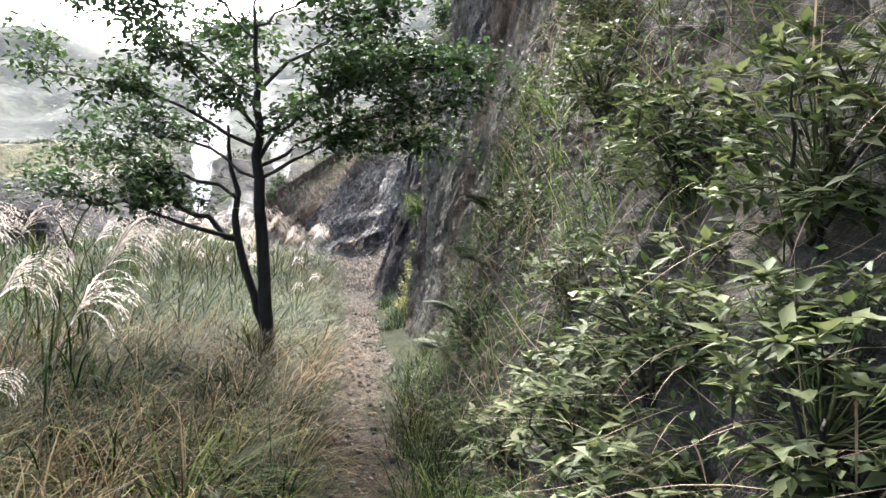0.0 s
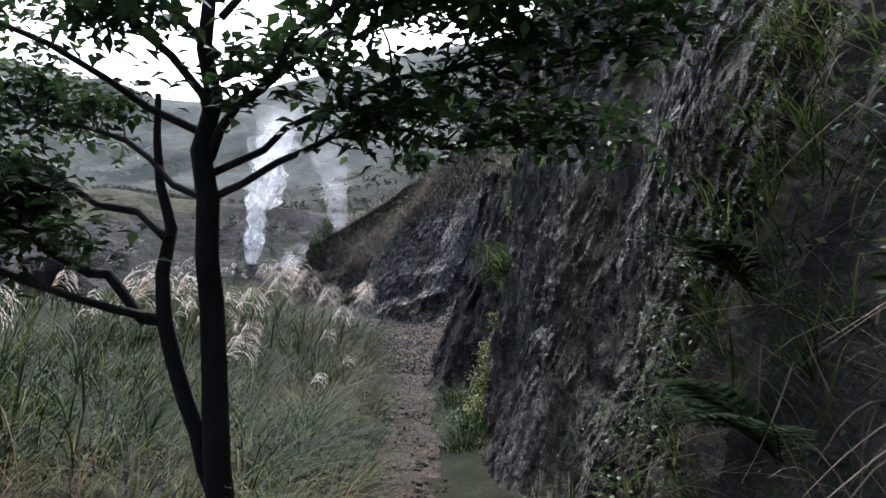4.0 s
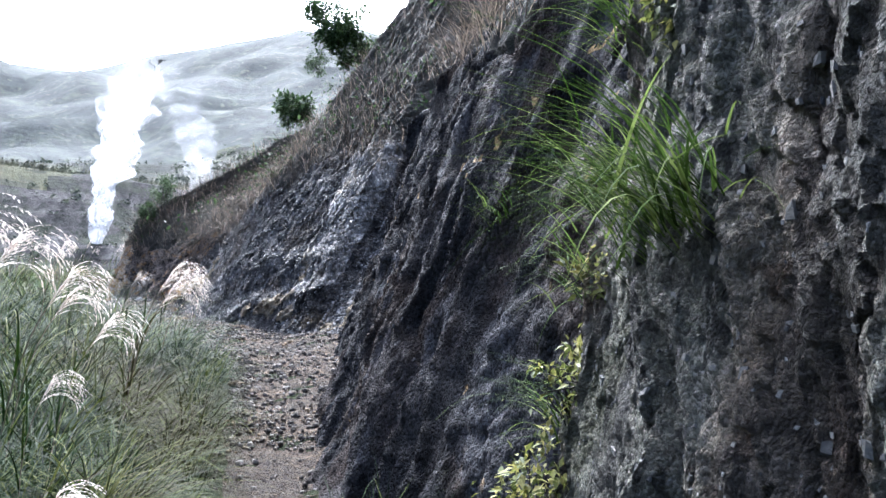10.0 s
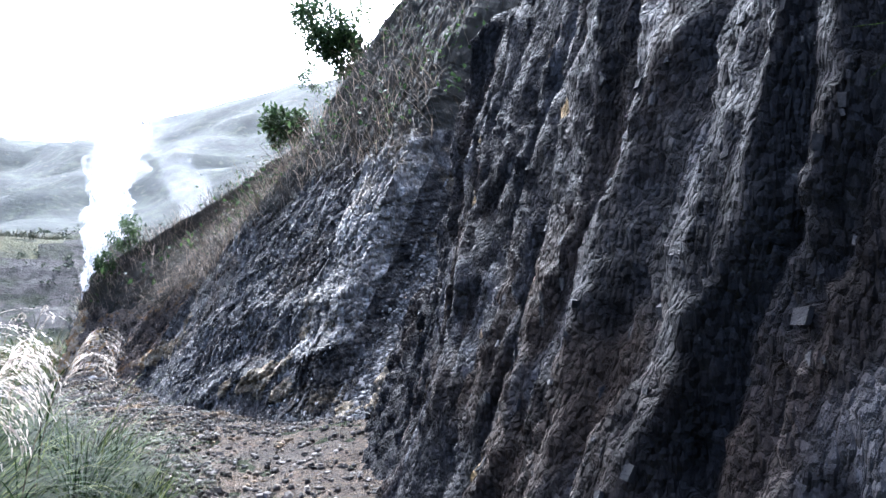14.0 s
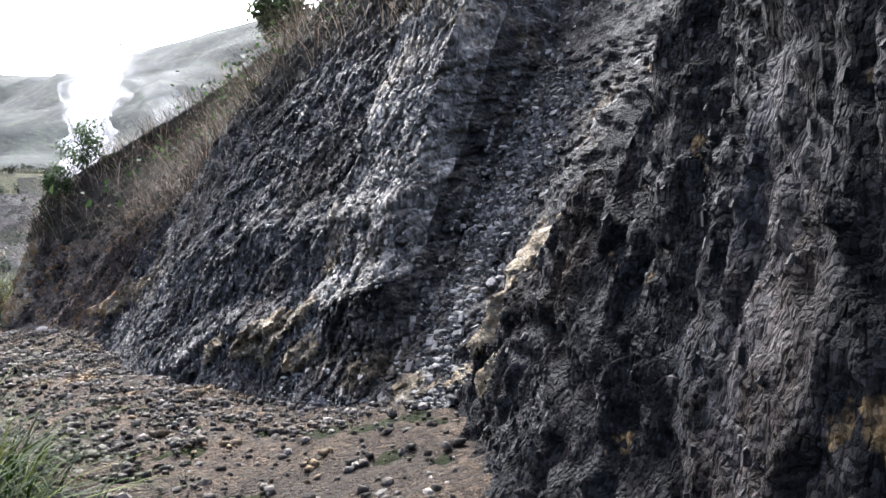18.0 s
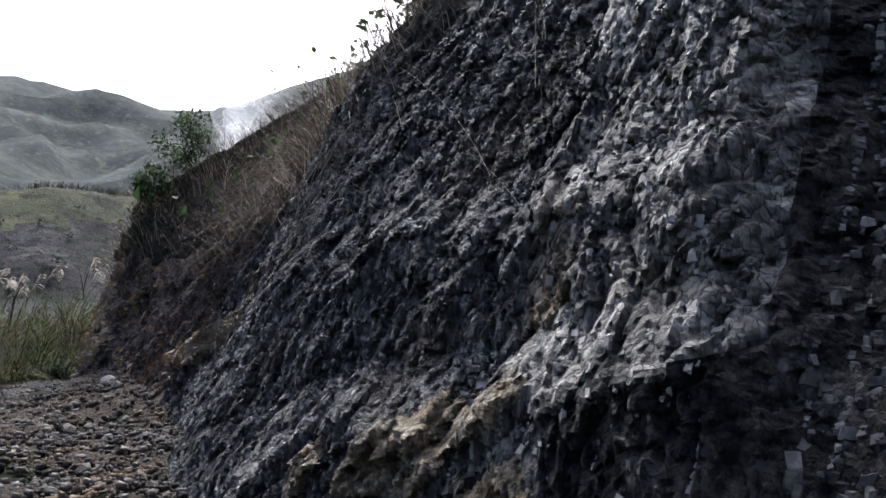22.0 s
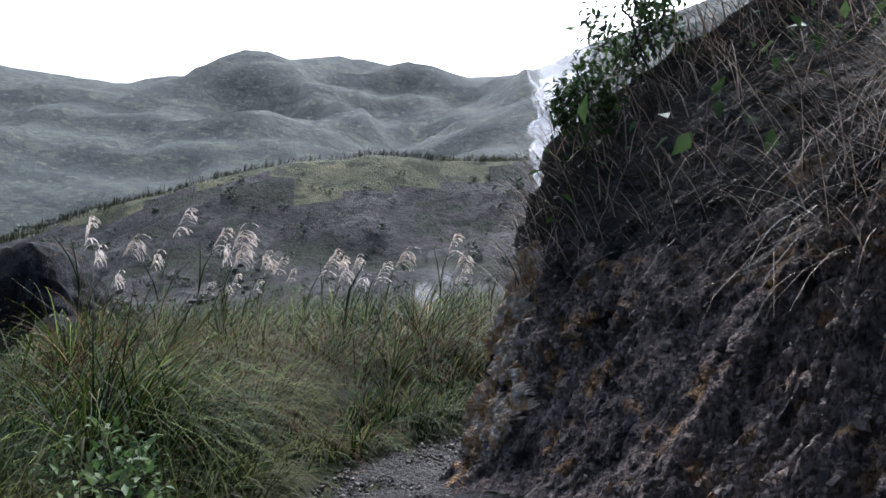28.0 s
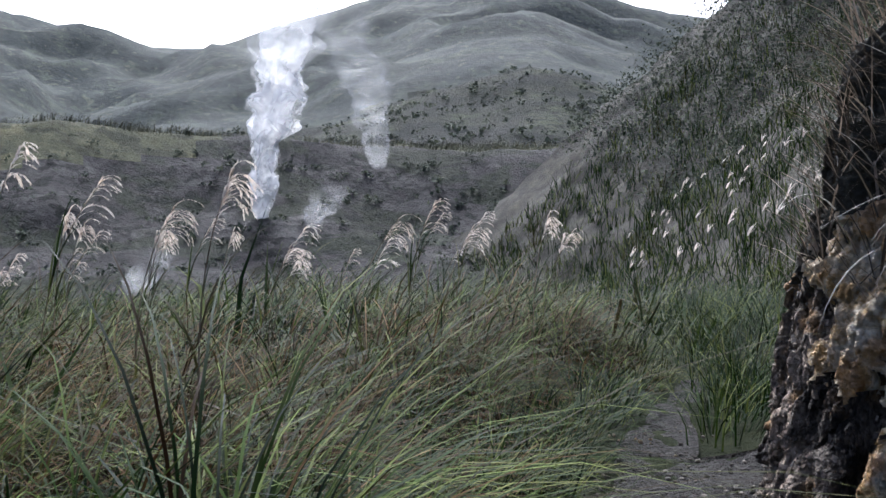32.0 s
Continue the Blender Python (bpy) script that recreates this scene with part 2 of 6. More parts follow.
M["chute_rock"] = mat("dark_gully_rock", [(0.2, (0.01584, 0.0147, 0.0136)), (0.46, (0.04752, 0.0441, 0.04012)), (0.70, (0.09, 0.0833, 0.0748)), (0.93, (0.1728, 0.1596, 0.1428))], 5.0, (0.7, 0.95), 1.0, 26, (1, 1, 0.7), stain_and_shade=[((0.014, 0.014, 0.014), 6.0, 0.54, 0.60, 0.8, (1, 1, 0.6)), ((0.22, 0.17, 0.10), 1.9, 0.58, 0.68, 0.5, (1, 1, 1)), ((0.26, 0.25, 0.235), 2.3, 0.60, 0.66, 0.5, (1, 1, 0.5))], bdist=0.03, joints=(30.0, 0.03, (0.02, 0.02, 0.02), (1, 1, 0.7), 0.5))
M["grey_rock"] = mat("dark_grey_slabby_rock", [(0.2, (0.03451, 0.03337, 0.03221)), (0.46, (0.115, 0.1104, 0.1035)), (0.70, (0.2415, 0.2301, 0.2152)), (0.93, (0.4142, 0.397, 0.3682))], 4.5, (0.65, 0.95), 1.0, 26, (1, 1, 0.5), stain_and_shade=[((0.46, 0.44, 0.41), 17.0, 0.59, 0.64, 0.7, (1, 1, 0.6)), ((0.012, 0.012, 0.012), 8.0, 0.54, 0.60, 0.8, (1, 1, 0.4)), ((0.24, 0.228, 0.21), 1.9, 0.58, 0.70, 0.35, (1, 1, 0.4)), ((0.10, 0.075, 0.05), 1.3, 0.53, 0.62, 0.5, (1, 1, 0.6)), ((0.022, 0.022, 0.023), 1.4, 0.54, 0.62, 0.7, (1, 1, 0.25))], bdist=0.03, joints=(44.0, 0.02, (0.015, 0.015, 0.015), (1, 1, 0.5), 0.55))
M["ochre_rock"] = mat("ochre_stained_rock", [(0.2, (0.0455, 0.0366, 0.0308)), (0.46, (0.208, 0.1671, 0.132)), (0.70, (0.416, 0.3294, 0.253)), (0.93, (0.676, 0.5612, 0.451))], 5.0, (0.55, 0.95), 1.0, 26, (1, 1, 0.7), stain_and_shade=[((0.012, 0.011, 0.010), 9.0, 0.55, 0.61, 0.75, (1, 1, 0.6)), ((0.40, 0.24, 0.10), 6.0, 0.56, 0.64, 0.8, (1, 1, 1)), ((0.50, 0.42, 0.34), 7.1, 0.66, 0.71, 0.75, (1, 1, 1)), ((0.02, 0.018, 0.018), 1.2, 0.52, 0.62, 0.75, (1, 1, 0.7))], bdist=0.03, joints=(64.0, 0.001, (0.02, 0.02, 0.02), (1, 1, 0.7), 0.6))
M["bank"] = mat("root_matted_bank_soil", [(0.25, (0.0165, 0.01425, 0.0105)), (0.5, (0.04875, 0.039, 0.02775)), (0.75, (0.0975, 0.0735, 0.051)), (0.95, (0.165, 0.1275, 0.09))], 3.0, (0.8, 1.0), 1.0, 20, stain_and_shade=[((0.075, 0.09, 0.03), 1.3, 0.5, 0.65, 0.7, (1, 1, 1))], bdist=0.05)
M["dark_straw"] = mat("shaded_dead_grass", [(0.15, (0.0385, 0.03125, 0.02444)), (0.5, (0.09625, 0.07812, 0.06037)), (0.85, (0.2625, 0.211, 0.1581))], 0.8, (0.6, 0.85), 0.0, 5, island=0.9, translucent=0.2, spec=0.1)
M["hillside"] = mat("scrubby_hillside", [(0.25, (0.0175, 0.01875, 0.01375)), (0.5, (0.045, 0.0425, 0.03375)), (0.75, (0.075, 0.0675, 0.05125)), (0.95, (0.125, 0.11, 0.085))], 1.2, (0.8, 1.0), 1.0, 8, bdist=0.1)
M["ground"] = mat("grassy_ground", [(0.25, (0.007, 0.00935, 0.0035)), (0.5, (0.0182, 0.0221, 0.0091)), (0.75, (0.0322, 0.03655, 0.0161)), (0.95, (0.056, 0.0595, 0.0294))], 2.2, (0.85, 1.0), 1.0, 14, bdist=0.08, spec=0.05)
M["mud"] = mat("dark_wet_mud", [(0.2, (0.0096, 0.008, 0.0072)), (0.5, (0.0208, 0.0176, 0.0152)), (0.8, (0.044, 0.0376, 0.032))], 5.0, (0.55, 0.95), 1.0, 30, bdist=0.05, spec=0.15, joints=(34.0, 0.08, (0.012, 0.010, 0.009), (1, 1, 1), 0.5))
M["gravel"] = mat("trodden_gravel", [(0.2, (0.03379, 0.02344, 0.01442)), (0.5, (0.0775, 0.0544, 0.03408)), (0.75, (0.1291, 0.09208, 0.05897)), (0.95, (0.2385, 0.1758, 0.1179))], 4.0, (0.8, 1.0), 1.0, 45, stain_and_shade=[((0.05, 0.039, 0.028), 0.8, 0.50, 0.64, 0.7, (1, 1, 1))], bdist=0.03, joints=(42.0, 0.10, (0.045, 0.038, 0.031), (1, 1, 1), 0.5))
M["stone"] = mat("broken_grey_stone", [(0.2, (0.02442, 0.02138, 0.01801)), (0.5, (0.06919, 0.06019, 0.0509)), (0.75, (0.1221, 0.1085, 0.09318)), (0.97, (0.2605, 0.2376, 0.2098))], 6.0, (0.8, 1.0), 0.8, 50, island=0.7, stain_and_shade=[((0.24, 0.165, 0.085), 2.0, 0.58, 0.68, 0.6, (1, 1, 1))])
M["white_stone"] = mat("pale_weathered_stone", [(0.25, (0.16, 0.147, 0.127)), (0.55, (0.32, 0.30, 0.27)), (0.85, (0.46, 0.435, 0.40))], 5.0, (0.7, 0.95), 0.7, 25)
M["bark"] = mat("dark_bark", [(0.25, (0.012, 0.011, 0.010)), (0.55, (0.035, 0.030, 0.026)), (0.85, (0.075, 0.068, 0.058))], 6.0, (0.8, 1.0), 0.8, 40, (1, 1, 0.3))
M["leaf"] = mat("dark_glossy_leaf", [(0.2, (0.016, 0.030, 0.010)), (0.5, (0.034, 0.060, 0.020)), (0.85, (0.065, 0.10, 0.035))], 2.0, (0.5, 0.7), 0.0, 8, island=0.7, translucent=0.35, spec=0.08)
M["shrub_leaf"] = mat("olive_shrub_leaf", [(0.2, (0.02678, 0.03868, 0.01225)), (0.5, (0.0595, 0.07735, 0.02695)), (0.85, (0.113, 0.1279, 0.0539))], 2.0, (0.55, 0.75), 0.0, 8, island=0.9, translucent=0.3, spec=0.1)
M["fern"] = mat("fern_green", [(0.2, (0.028, 0.056, 0.014)), (0.5, (0.063, 0.105, 0.0315)), (0.85, (0.112, 0.147, 0.056))], 2.0, (0.5, 0.7), 0.0, 8, island=0.5, translucent=0.35)
M["blade"] = mat("silvergrass_blade", [(0.08, (0.001899, 0.007107, 0.0008483)), (0.40, (0.006647, 0.01809, 0.001979)), (0.66, (0.01615, 0.0336, 0.004524)), (0.85, (0.03797, 0.05492, 0.01018)), (0.98, (0.1045, 0.1227, 0.02827))], 1.3, (0.6, 0.8), 0.0, 5, island=1.0, translucent=0.2, spec=0.07, stain_and_shade=[((0.075, 0.046, 0.016), 0.55, 0.54, 0.63, 0.3, (1, 1, 0.4))])
M["dry_blade"] = mat("dry_straw", [(0.15, (0.05, 0.038, 0.024)), (0.5, (0.12, 0.092, 0.062)), (0.85, (0.26, 0.21, 0.15))], 0.8, (0.6, 0.85), 0.0, 5, island=0.8, translucent=0.2, spec=0.03)
M["brown_blade"] = mat("brown_dead_blade", [(0.15, (0.0169, 0.009983, 0.004095)), (0.5, (0.04435, 0.02632, 0.01065)), (0.85, (0.1003, 0.06353, 0.02785)), (0.98, (0.2112, 0.1452, 0.07371))], 0.8, (0.6, 0.85), 0.0, 5, island=0.9, translucent=0.25, spec=0.03)
M["straw"] = mat("bleached_straw", [(0.15, (0.02599, 0.0172, 0.006885)), (0.5, (0.07363, 0.0508, 0.02142)), (0.85, (0.2166, 0.1639, 0.08032))], 1.1, (0.45, 0.7), 0.0, 5, island=1.0, translucent=0.38, spec=0.03)
M["crust"] = mat("ochre_white_crust", [(0.2, (0.1792, 0.1045, 0.04725)), (0.4, (0.56, 0.374, 0.168)), (0.56, (0.784, 0.66, 0.483)), (0.8, (0.9408, 0.88, 0.777))], 9.0, (0.7, 0.95), 1.0, 40, bdist=0.03, stain_and_shade=[((0.42, 0.22, 0.07), 5.0, 0.56, 0.64, 0.7, (1, 1, 1))], joints=(40.0, 0.001, (0.2, 0.15, 0.08), (1, 1, 0.8), 0.3))
M["plume"] = mat("silvergrass_plume", [(0.2, (0.50, 0.42, 0.34)), (0.5, (0.68, 0.60, 0.51)), (0.85, (0.78, 0.73, 0.67))], 2.0, (0.6, 0.8), 0.0, 5, island=0.5, translucent=0.45)
M["steam"] = mat("white_steam", [(0.2, (0.8, 0.8, 0.8)), (0.8, (0.86, 0.86, 0.86))], 0.3, (0.95, 1.0), 0.0, 2, translucent=0.5, spec=0.0)
# grass tones shifted to blue-grey, distance haze put into the colour
M["far_hill"] = mat("haze_tinted_grassy_hill", [(0.25, (0.0261, 0.03219, 0.03219)), (0.46, (0.04176, 0.04872, 0.0435)), (0.62, (0.06525, 0.07221, 0.05481)), (0.85, (0.1044, 0.1061, 0.07482))], 0.05, (0.9, 1.0), 0.4, 0.55, bdist=1.2, spec=0.1, stain_and_shade=[((0.026, 0.032, 0.032), 0.05, 0.48, 0.56, 0.7, (1, 1, 1)), ((0.024, 0.029, 0.026), 0.25, 0.53, 0.58, 0.6, (1, 1, 1)), ((0.12, 0.12, 0.085), 0.4, 0.60, 0.66, 0.4, (1, 1, 1))])
M["hill_scrub"] = mat("far_hill_scrub", [(0.2, (0.027, 0.0351, 0.027)), (0.5, (0.0513, 0.0621, 0.0459)), (0.85, (0.0945, 0.1053, 0.0702))], 0.2, (0.8, 1.0), 0.0, 5, island=0.8, translucent=0.2, spec=0.1)
M["mid_hill"] = mat("valley_ridge", [(0.25, (0.012, 0.014, 0.012)), (0.5, (0.028, 0.032, 0.022)), (0.68, (0.06, 0.068, 0.038)), (0.9, (0.12, 0.124, 0.07))], 0.12, (0.9, 1.0), 1.0, 1.4, bdist=0.8, spec=0.1, stain_and_shade=[((0.016, 0.018, 0.017), 0.07, 0.47, 0.54, 0.8, (1, 1, 1)), ((0.014, 0.017, 0.012), 0.7, 0.53, 0.58, 0.8, (1, 1, 1))])
M["vent_slope"] = mat("bare_steaming_slope", [(0.25, (0.0136, 0.01275, 0.01275)), (0.5, (0.0357, 0.034, 0.03315)), (0.72, (0.07225, 0.068, 0.0646)), (0.93, (0.136, 0.1275, 0.119))], 0.25, (0.85, 1.0), 1.0, 2.2, bdist=0.5, spec=0.1, stain_and_shade=[((0.018, 0.023, 0.012), 0.22, 0.5, 0.56, 0.85, (1, 1, 1)), ((0.01, 0.01, 0.009), 1.1, 0.53, 0.58, 0.8, (1, 1, 1))])
M["ridge_grass"] = mat("sunlit_ridge_grass", [(0.25, (0.028, 0.031, 0.016)), (0.5, (0.07, 0.071, 0.037)), (0.75, (0.125, 0.12, 0.065)), (0.95, (0.20, 0.183, 0.11))], 0.3, (0.85, 1.0), 1.0, 3.0, bdist=0.4, spec=0.1, stain_and_shade=[((0.02, 0.025, 0.012), 0.35, 0.54, 0.6, 0.8, (1, 1, 1))])
M["yellow_crust"] = mat("yellow_mineral_crust", [(0.2, (0.0988, 0.078, 0.05687)), (0.42, (0.2736, 0.2145, 0.1313)), (0.6, (0.4256, 0.3627, 0.2625)), (0.85, (0.5624, 0.5226, 0.4725))], 8.0, (0.75, 0.95), 1.0, 38, bdist=0.03, stain_and_shade=[((0.06, 0.053, 0.046), 6.0, 0.54, 0.62, 0.7, (1, 1, 0.6))], joints=(40.0, 0.001, (0.2, 0.15, 0.08), (1, 1, 0.8), 0.35))
M["pale_chip"] = mat("pale_rock_fragment", [(0.2, (0.12, 0.113, 0.1)), (0.5, (0.26, 0.243, 0.215)), (0.72, (0.38, 0.358, 0.32)), (0.97, (0.56, 0.535, 0.487))], 6.0, (0.7, 0.95), 0.7, 40, island=0.7, bdist=0.015)
M["grey_chip"] = mat("grey_rock_fragment", [(0.2, (0.03375, 0.03225, 0.03)), (0.5, (0.09, 0.08625, 0.08025)), (0.72, (0.165, 0.1575, 0.1462)), (0.97, (0.3, 0.2888, 0.2662))], 6.0, (0.7, 0.95), 0.7, 40, island=0.7, bdist=0.015)
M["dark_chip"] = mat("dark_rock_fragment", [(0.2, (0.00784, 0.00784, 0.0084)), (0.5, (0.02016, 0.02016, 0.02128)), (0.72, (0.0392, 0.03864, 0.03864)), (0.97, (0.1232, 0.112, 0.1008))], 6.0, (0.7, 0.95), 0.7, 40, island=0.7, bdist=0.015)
M["ochre_chip"] = mat("stained_rock_fragment", [(0.2, (0.024, 0.02, 0.018)), (0.5, (0.065, 0.056, 0.05)), (0.72, (0.16, 0.125, 0.095)), (0.97, (0.44, 0.36, 0.28))], 6.0, (0.7, 0.95), 0.7, 40, island=0.7, bdist=0.015)
M["wet_chip"] = mat("wet_rock_fragment", [(0.2, (0.05, 0.051, 0.05)), (0.5, (0.11, 0.108, 0.098)), (0.72, (0.17, 0.165, 0.15)), (0.97, (0.27, 0.26, 0.235))], 6.0, (0.7, 0.95), 0.7, 40, island=0.7, bdist=0.015)
M["grey_straw"] = mat("grey_dead_straw", [(0.15, (0.035, 0.033, 0.03)), (0.5, (0.105, 0.099, 0.09)), (0.85, (0.34, 0.32, 0.29))], 0.8, (0.6, 0.85), 0.0, 5, island=0.9, translucent=0.2, spec=0.1)
M["weed_leaf"] = mat("yellow_green_weed_leaf", [(0.2, (0.06, 0.075, 0.02)), (0.5, (0.14, 0.155, 0.04)), (0.85, (0.27, 0.25, 0.08))], 3.0, (0.4, 0.65), 0.0, 8, island=0.9, translucent=0.35)
M["tussock"] = mat("pale_tussock_blade", [(0.15, (0.02065, 0.03743, 0.006379)), (0.5, (0.05166, 0.08509, 0.01596)), (0.85, (0.1343, 0.1702, 0.04608))], 1.3, (0.75, 0.9), 0.0, 5, island=1.0, translucent=0.35, spec=0.08)

# steam: thin veils of droplets that let part of the light straight through, uneven, fading as they rise
def veil(dense, low, high):
    m = M["steam"].copy()
    t = m.node_tree
    surface = t.nodes["Material Output"].inputs[0]
    white = surface.links[0].from_socket
    place = t.nodes.new("ShaderNodeNewGeometry")
    noise = t.nodes.new("ShaderNodeTexNoise")
    noise.inputs["Scale"].default_value, noise.inputs["Detail"].default_value, noise.inputs["Distortion"].default_value = 0.75, 7, 0.6
    t.links.new(place.outputs["Position"], noise.inputs["Vector"])
    uneven = t.nodes.new("ShaderNodeMapRange")
    uneven.inputs["From Min"].default_value, uneven.inputs["From Max"].default_value = 0.36, 0.66
    uneven.inputs["To Min"].default_value, uneven.inputs["To Max"].default_value = max(dense * 2 - 1, 0), min(dense * 2, 0.96)
    t.links.new(noise.outputs[0], uneven.inputs[0])
    height = t.nodes.new("ShaderNodeSeparateXYZ")
    t.links.new(place.outputs["Position"], height.inputs[0])
    fade = t.nodes.new("ShaderNodeMapRange")
    fade.inputs["From Min"].default_value, fade.inputs["From Max"].default_value = low, high
    fade.inputs["To Min"].default_value, fade.inputs["To Max"].default_value = 1.0, 0.0
    t.links.new(height.outputs[2], fade.inputs[0])
    both = t.nodes.new("ShaderNodeMath")
    both.operation = "MULTIPLY"
    t.links.new(uneven.outputs[0], both.inputs[0])
    t.links.new(fade.outputs[0], both.inputs[1])
    clear, thin = t.nodes.new("ShaderNodeBsdfTransparent"), t.nodes.new("ShaderNodeMixShader")
    t.links.new(both.outputs[0], thin.inputs[0])
    t.links.new(clear.outputs[0], thin.inputs[1])
    t.links.new(white, thin.inputs[2])
    t.links.new(thin.outputs[0], surface)
    return m


# ---- numeric helpers ----
def hash3(ix, iy, iz, seed):
    h = (ix.astype(np.int64) * 374761393 + iy.astype(np.int64) * 668265263 + iz.astype(np.int64) * 2147483647 + seed * 974634777) & 0xFFFFFFFF
    h = ((h ^ (h >> 13)) * 1274126177) & 0xFFFFFFFF
    h = ((h ^ (h >> 16)) * 2246822519) & 0xFFFFFFFF
    return ((h ^ (h >> 15)) & 0xFFFFFF) / float(0xFFFFFF)


def vnoise(x, y, z, seed=0):
    ix, iy, iz = np.floor(x), np.floor(y), np.floor(z)
    fx, fy, fz = x - ix, y - iy, z - iz
    fx, fy, fz = fx * fx * (3 - 2 * fx), fy * fy * (3 - 2 * fy), fz * fz * (3 - 2 * fz)
    r = 0
    for a in (0, 1):
        for b in (0, 1):
            for c in (0, 1):
                r = r + hash3(ix + a, iy + b, iz + c, seed) * (fx if a else 1 - fx) * (fy if b else 1 - fy) * (fz if c else 1 - fz)
    return r * 2 - 1


def fbm(x, y, z, octaves=4, seed=0, gain=0.5):
    r, a = 0, 1.0
    for o in range(octaves):
        r = r + a * vnoise(x * 2 ** o, y * 2 ** o, z * 2 ** o, seed + o)
        a *= gain
    return r


def ridged(x, y, z, octaves=4, seed=0):
    r, a = 0, 0.5
    for o in range(octaves):
        r = r + a * (1 - np.abs(vnoise(x * 2 ** o, y * 2 ** o, z * 2 ** o, seed + o)) * 2)
        a *= 0.5
    return r


def worley(x, y, z, seed=0):
    """Distance to the nearest and second nearest cell point, and a value of the nearest cell."""
    ix, iy, iz = np.floor(x), np.floor(y), np.floor(z)
    d1, d2, v = np.full(x.shape, 9.0), np.full(x.shape, 9.0), np.zeros(x.shape)
    for a in (-1, 0, 1):
        for b in (-1, 0, 1):
            for c in (-1, 0, 1):
                jx, jy, jz = ix + a, iy + b, iz + c
                d = np.sqrt((jx + hash3(jx, jy, jz, seed) - x) ** 2 + (jy + hash3(jx, jy, jz, seed + 1) - y) ** 2 + (jz + hash3(jx, jy, jz, seed + 2) - z) ** 2)
                near = d < d1
                d2 = np.where(near, d1, np.minimum(d2, d))
                v = np.where(near, hash3(jx, jy, jz, seed + 3), v)
                d1 = np.where(near, d, d1)
    return d1, d2, v


def facets(x, y, sx, sy, seed, tilt=1.6):
    """Broken rock in two dimensions: each cell is a plane of its own height and tilt. Returns the height and how near a joint is."""
    px, py = x * sx, y * sy
    ix, iy = np.floor(px), np.floor(py)
    o = np.zeros_like(ix)
    best, second = np.full(px.shape, 9.0), np.full(px.shape, 9.0)
    height = np.zeros(px.shape)
    for a in (-1, 0, 1):
        for b in (-1, 0, 1):
            jx, jy = ix + a, iy + b
            dx, dy = px - jx - hash3(jx, jy, o, seed), py - jy - hash3(jx, jy, o, seed + 1)
            d = np.sqrt(dx * dx + dy * dy)
            hgt = hash3(jx, jy, o, seed + 2) - 0.5 + tilt * (dx * (hash3(jx, jy, o, seed + 3) - 0.5) + dy * (hash3(jx, jy, o, seed + 4) - 0.5))
            near = d < best
            second = np.where(near, best, np.minimum(second, d))
            height = np.where(near, hgt, height)
            best = np.where(near, d, best)
    return height, second - best


def mesh_np(name, verts, faces, material, parent=None, smooth=True):
    """A mesh object from arrays: verts (n, 3), faces (m, 3 or 4)."""
    me = bpy.data.meshes.new(name)
    verts, faces = np.asarray(verts, dtype=np.float32), np.asarray(faces, dtype=np.int32)
    k = faces.shape[1]
    me.vertices.add(len(verts))
    me.vertices.foreach_set("co", verts.ravel())
    me.loops.add(faces.size)
    me.loops.foreach_set("vertex_index", faces.ravel())
    me.polygons.add(len(faces))
    me.polygons.foreach_set("loop_start", np.arange(0, faces.size, k, dtype=np.int32))
    me.polygons.foreach_set("use_smooth", np.full(len(faces), smooth))
    me.update(calc_edges=True)
    me.materials.append(material)
    ob = new(name, me)
    ob.parent = parent
    return ob


def grid_faces(nu, nv):
    i = np.arange(nu - 1)[:, None] * nv + np.arange(nv - 1)[None, :]
    return np.stack([i, i + nv, i + nv + 1, i + 1], -1).reshape(-1, 4)


class Bag:
    """Collects pieces of geometry that go into one mesh."""
    def __init__(self):
        self.v, self.f, self.n = [], [], 0

    def add(self, verts, faces):
        self.v.append(np.asarray(verts, float).reshape(-1, 3))
        f = np.asarray(faces)
        self.f.append(f.reshape(-1, f.shape[-1]) + self.n)
        self.n += len(self.v[-1])

    def ob(self, name, material, parent=None, smooth=True):
        return mesh_np(name, np.concatenate(self.v), np.concatenate(self.f), material, parent, smooth)


def ribbons(root, az, length, tilt, curl, width, segs=5, flat=0.0):
    """Grass blades: arrays of roots (n, 3), the way they lean, length, first tilt from upright, further curl, width. Returns verts, faces."""
    n = len(root)
    p = np.array(root, float)
    side = np.stack([-np.sin(az), np.cos(az), np.zeros(n)], -1)
    out = np.empty((n, segs + 1, 2, 3))
    step = length / segs
    for k in range(segs + 1):
        w = width * (1 - (k / segs) ** 1.6) * 0.5 + 0.0004
        out[:, k, 0] = p - side * w[:, None]
        out[:, k, 1] = p + side * w[:, None]
        th = tilt + curl * (k + 0.5) / segs
        p = p + np.stack([np.cos(az) * np.sin(th), np.sin(az) * np.sin(th), np.cos(th)], -1) * step[:, None]
    base = (np.arange(n) * (segs + 1) * 2)[:, None, None]
    k = (np.arange(segs) * 2)[None, :, None]
    f = base + k + np.array([0, 1, 3, 2])[None, None, :]
    return out.reshape(-1, 3), f.reshape(-1, 4)


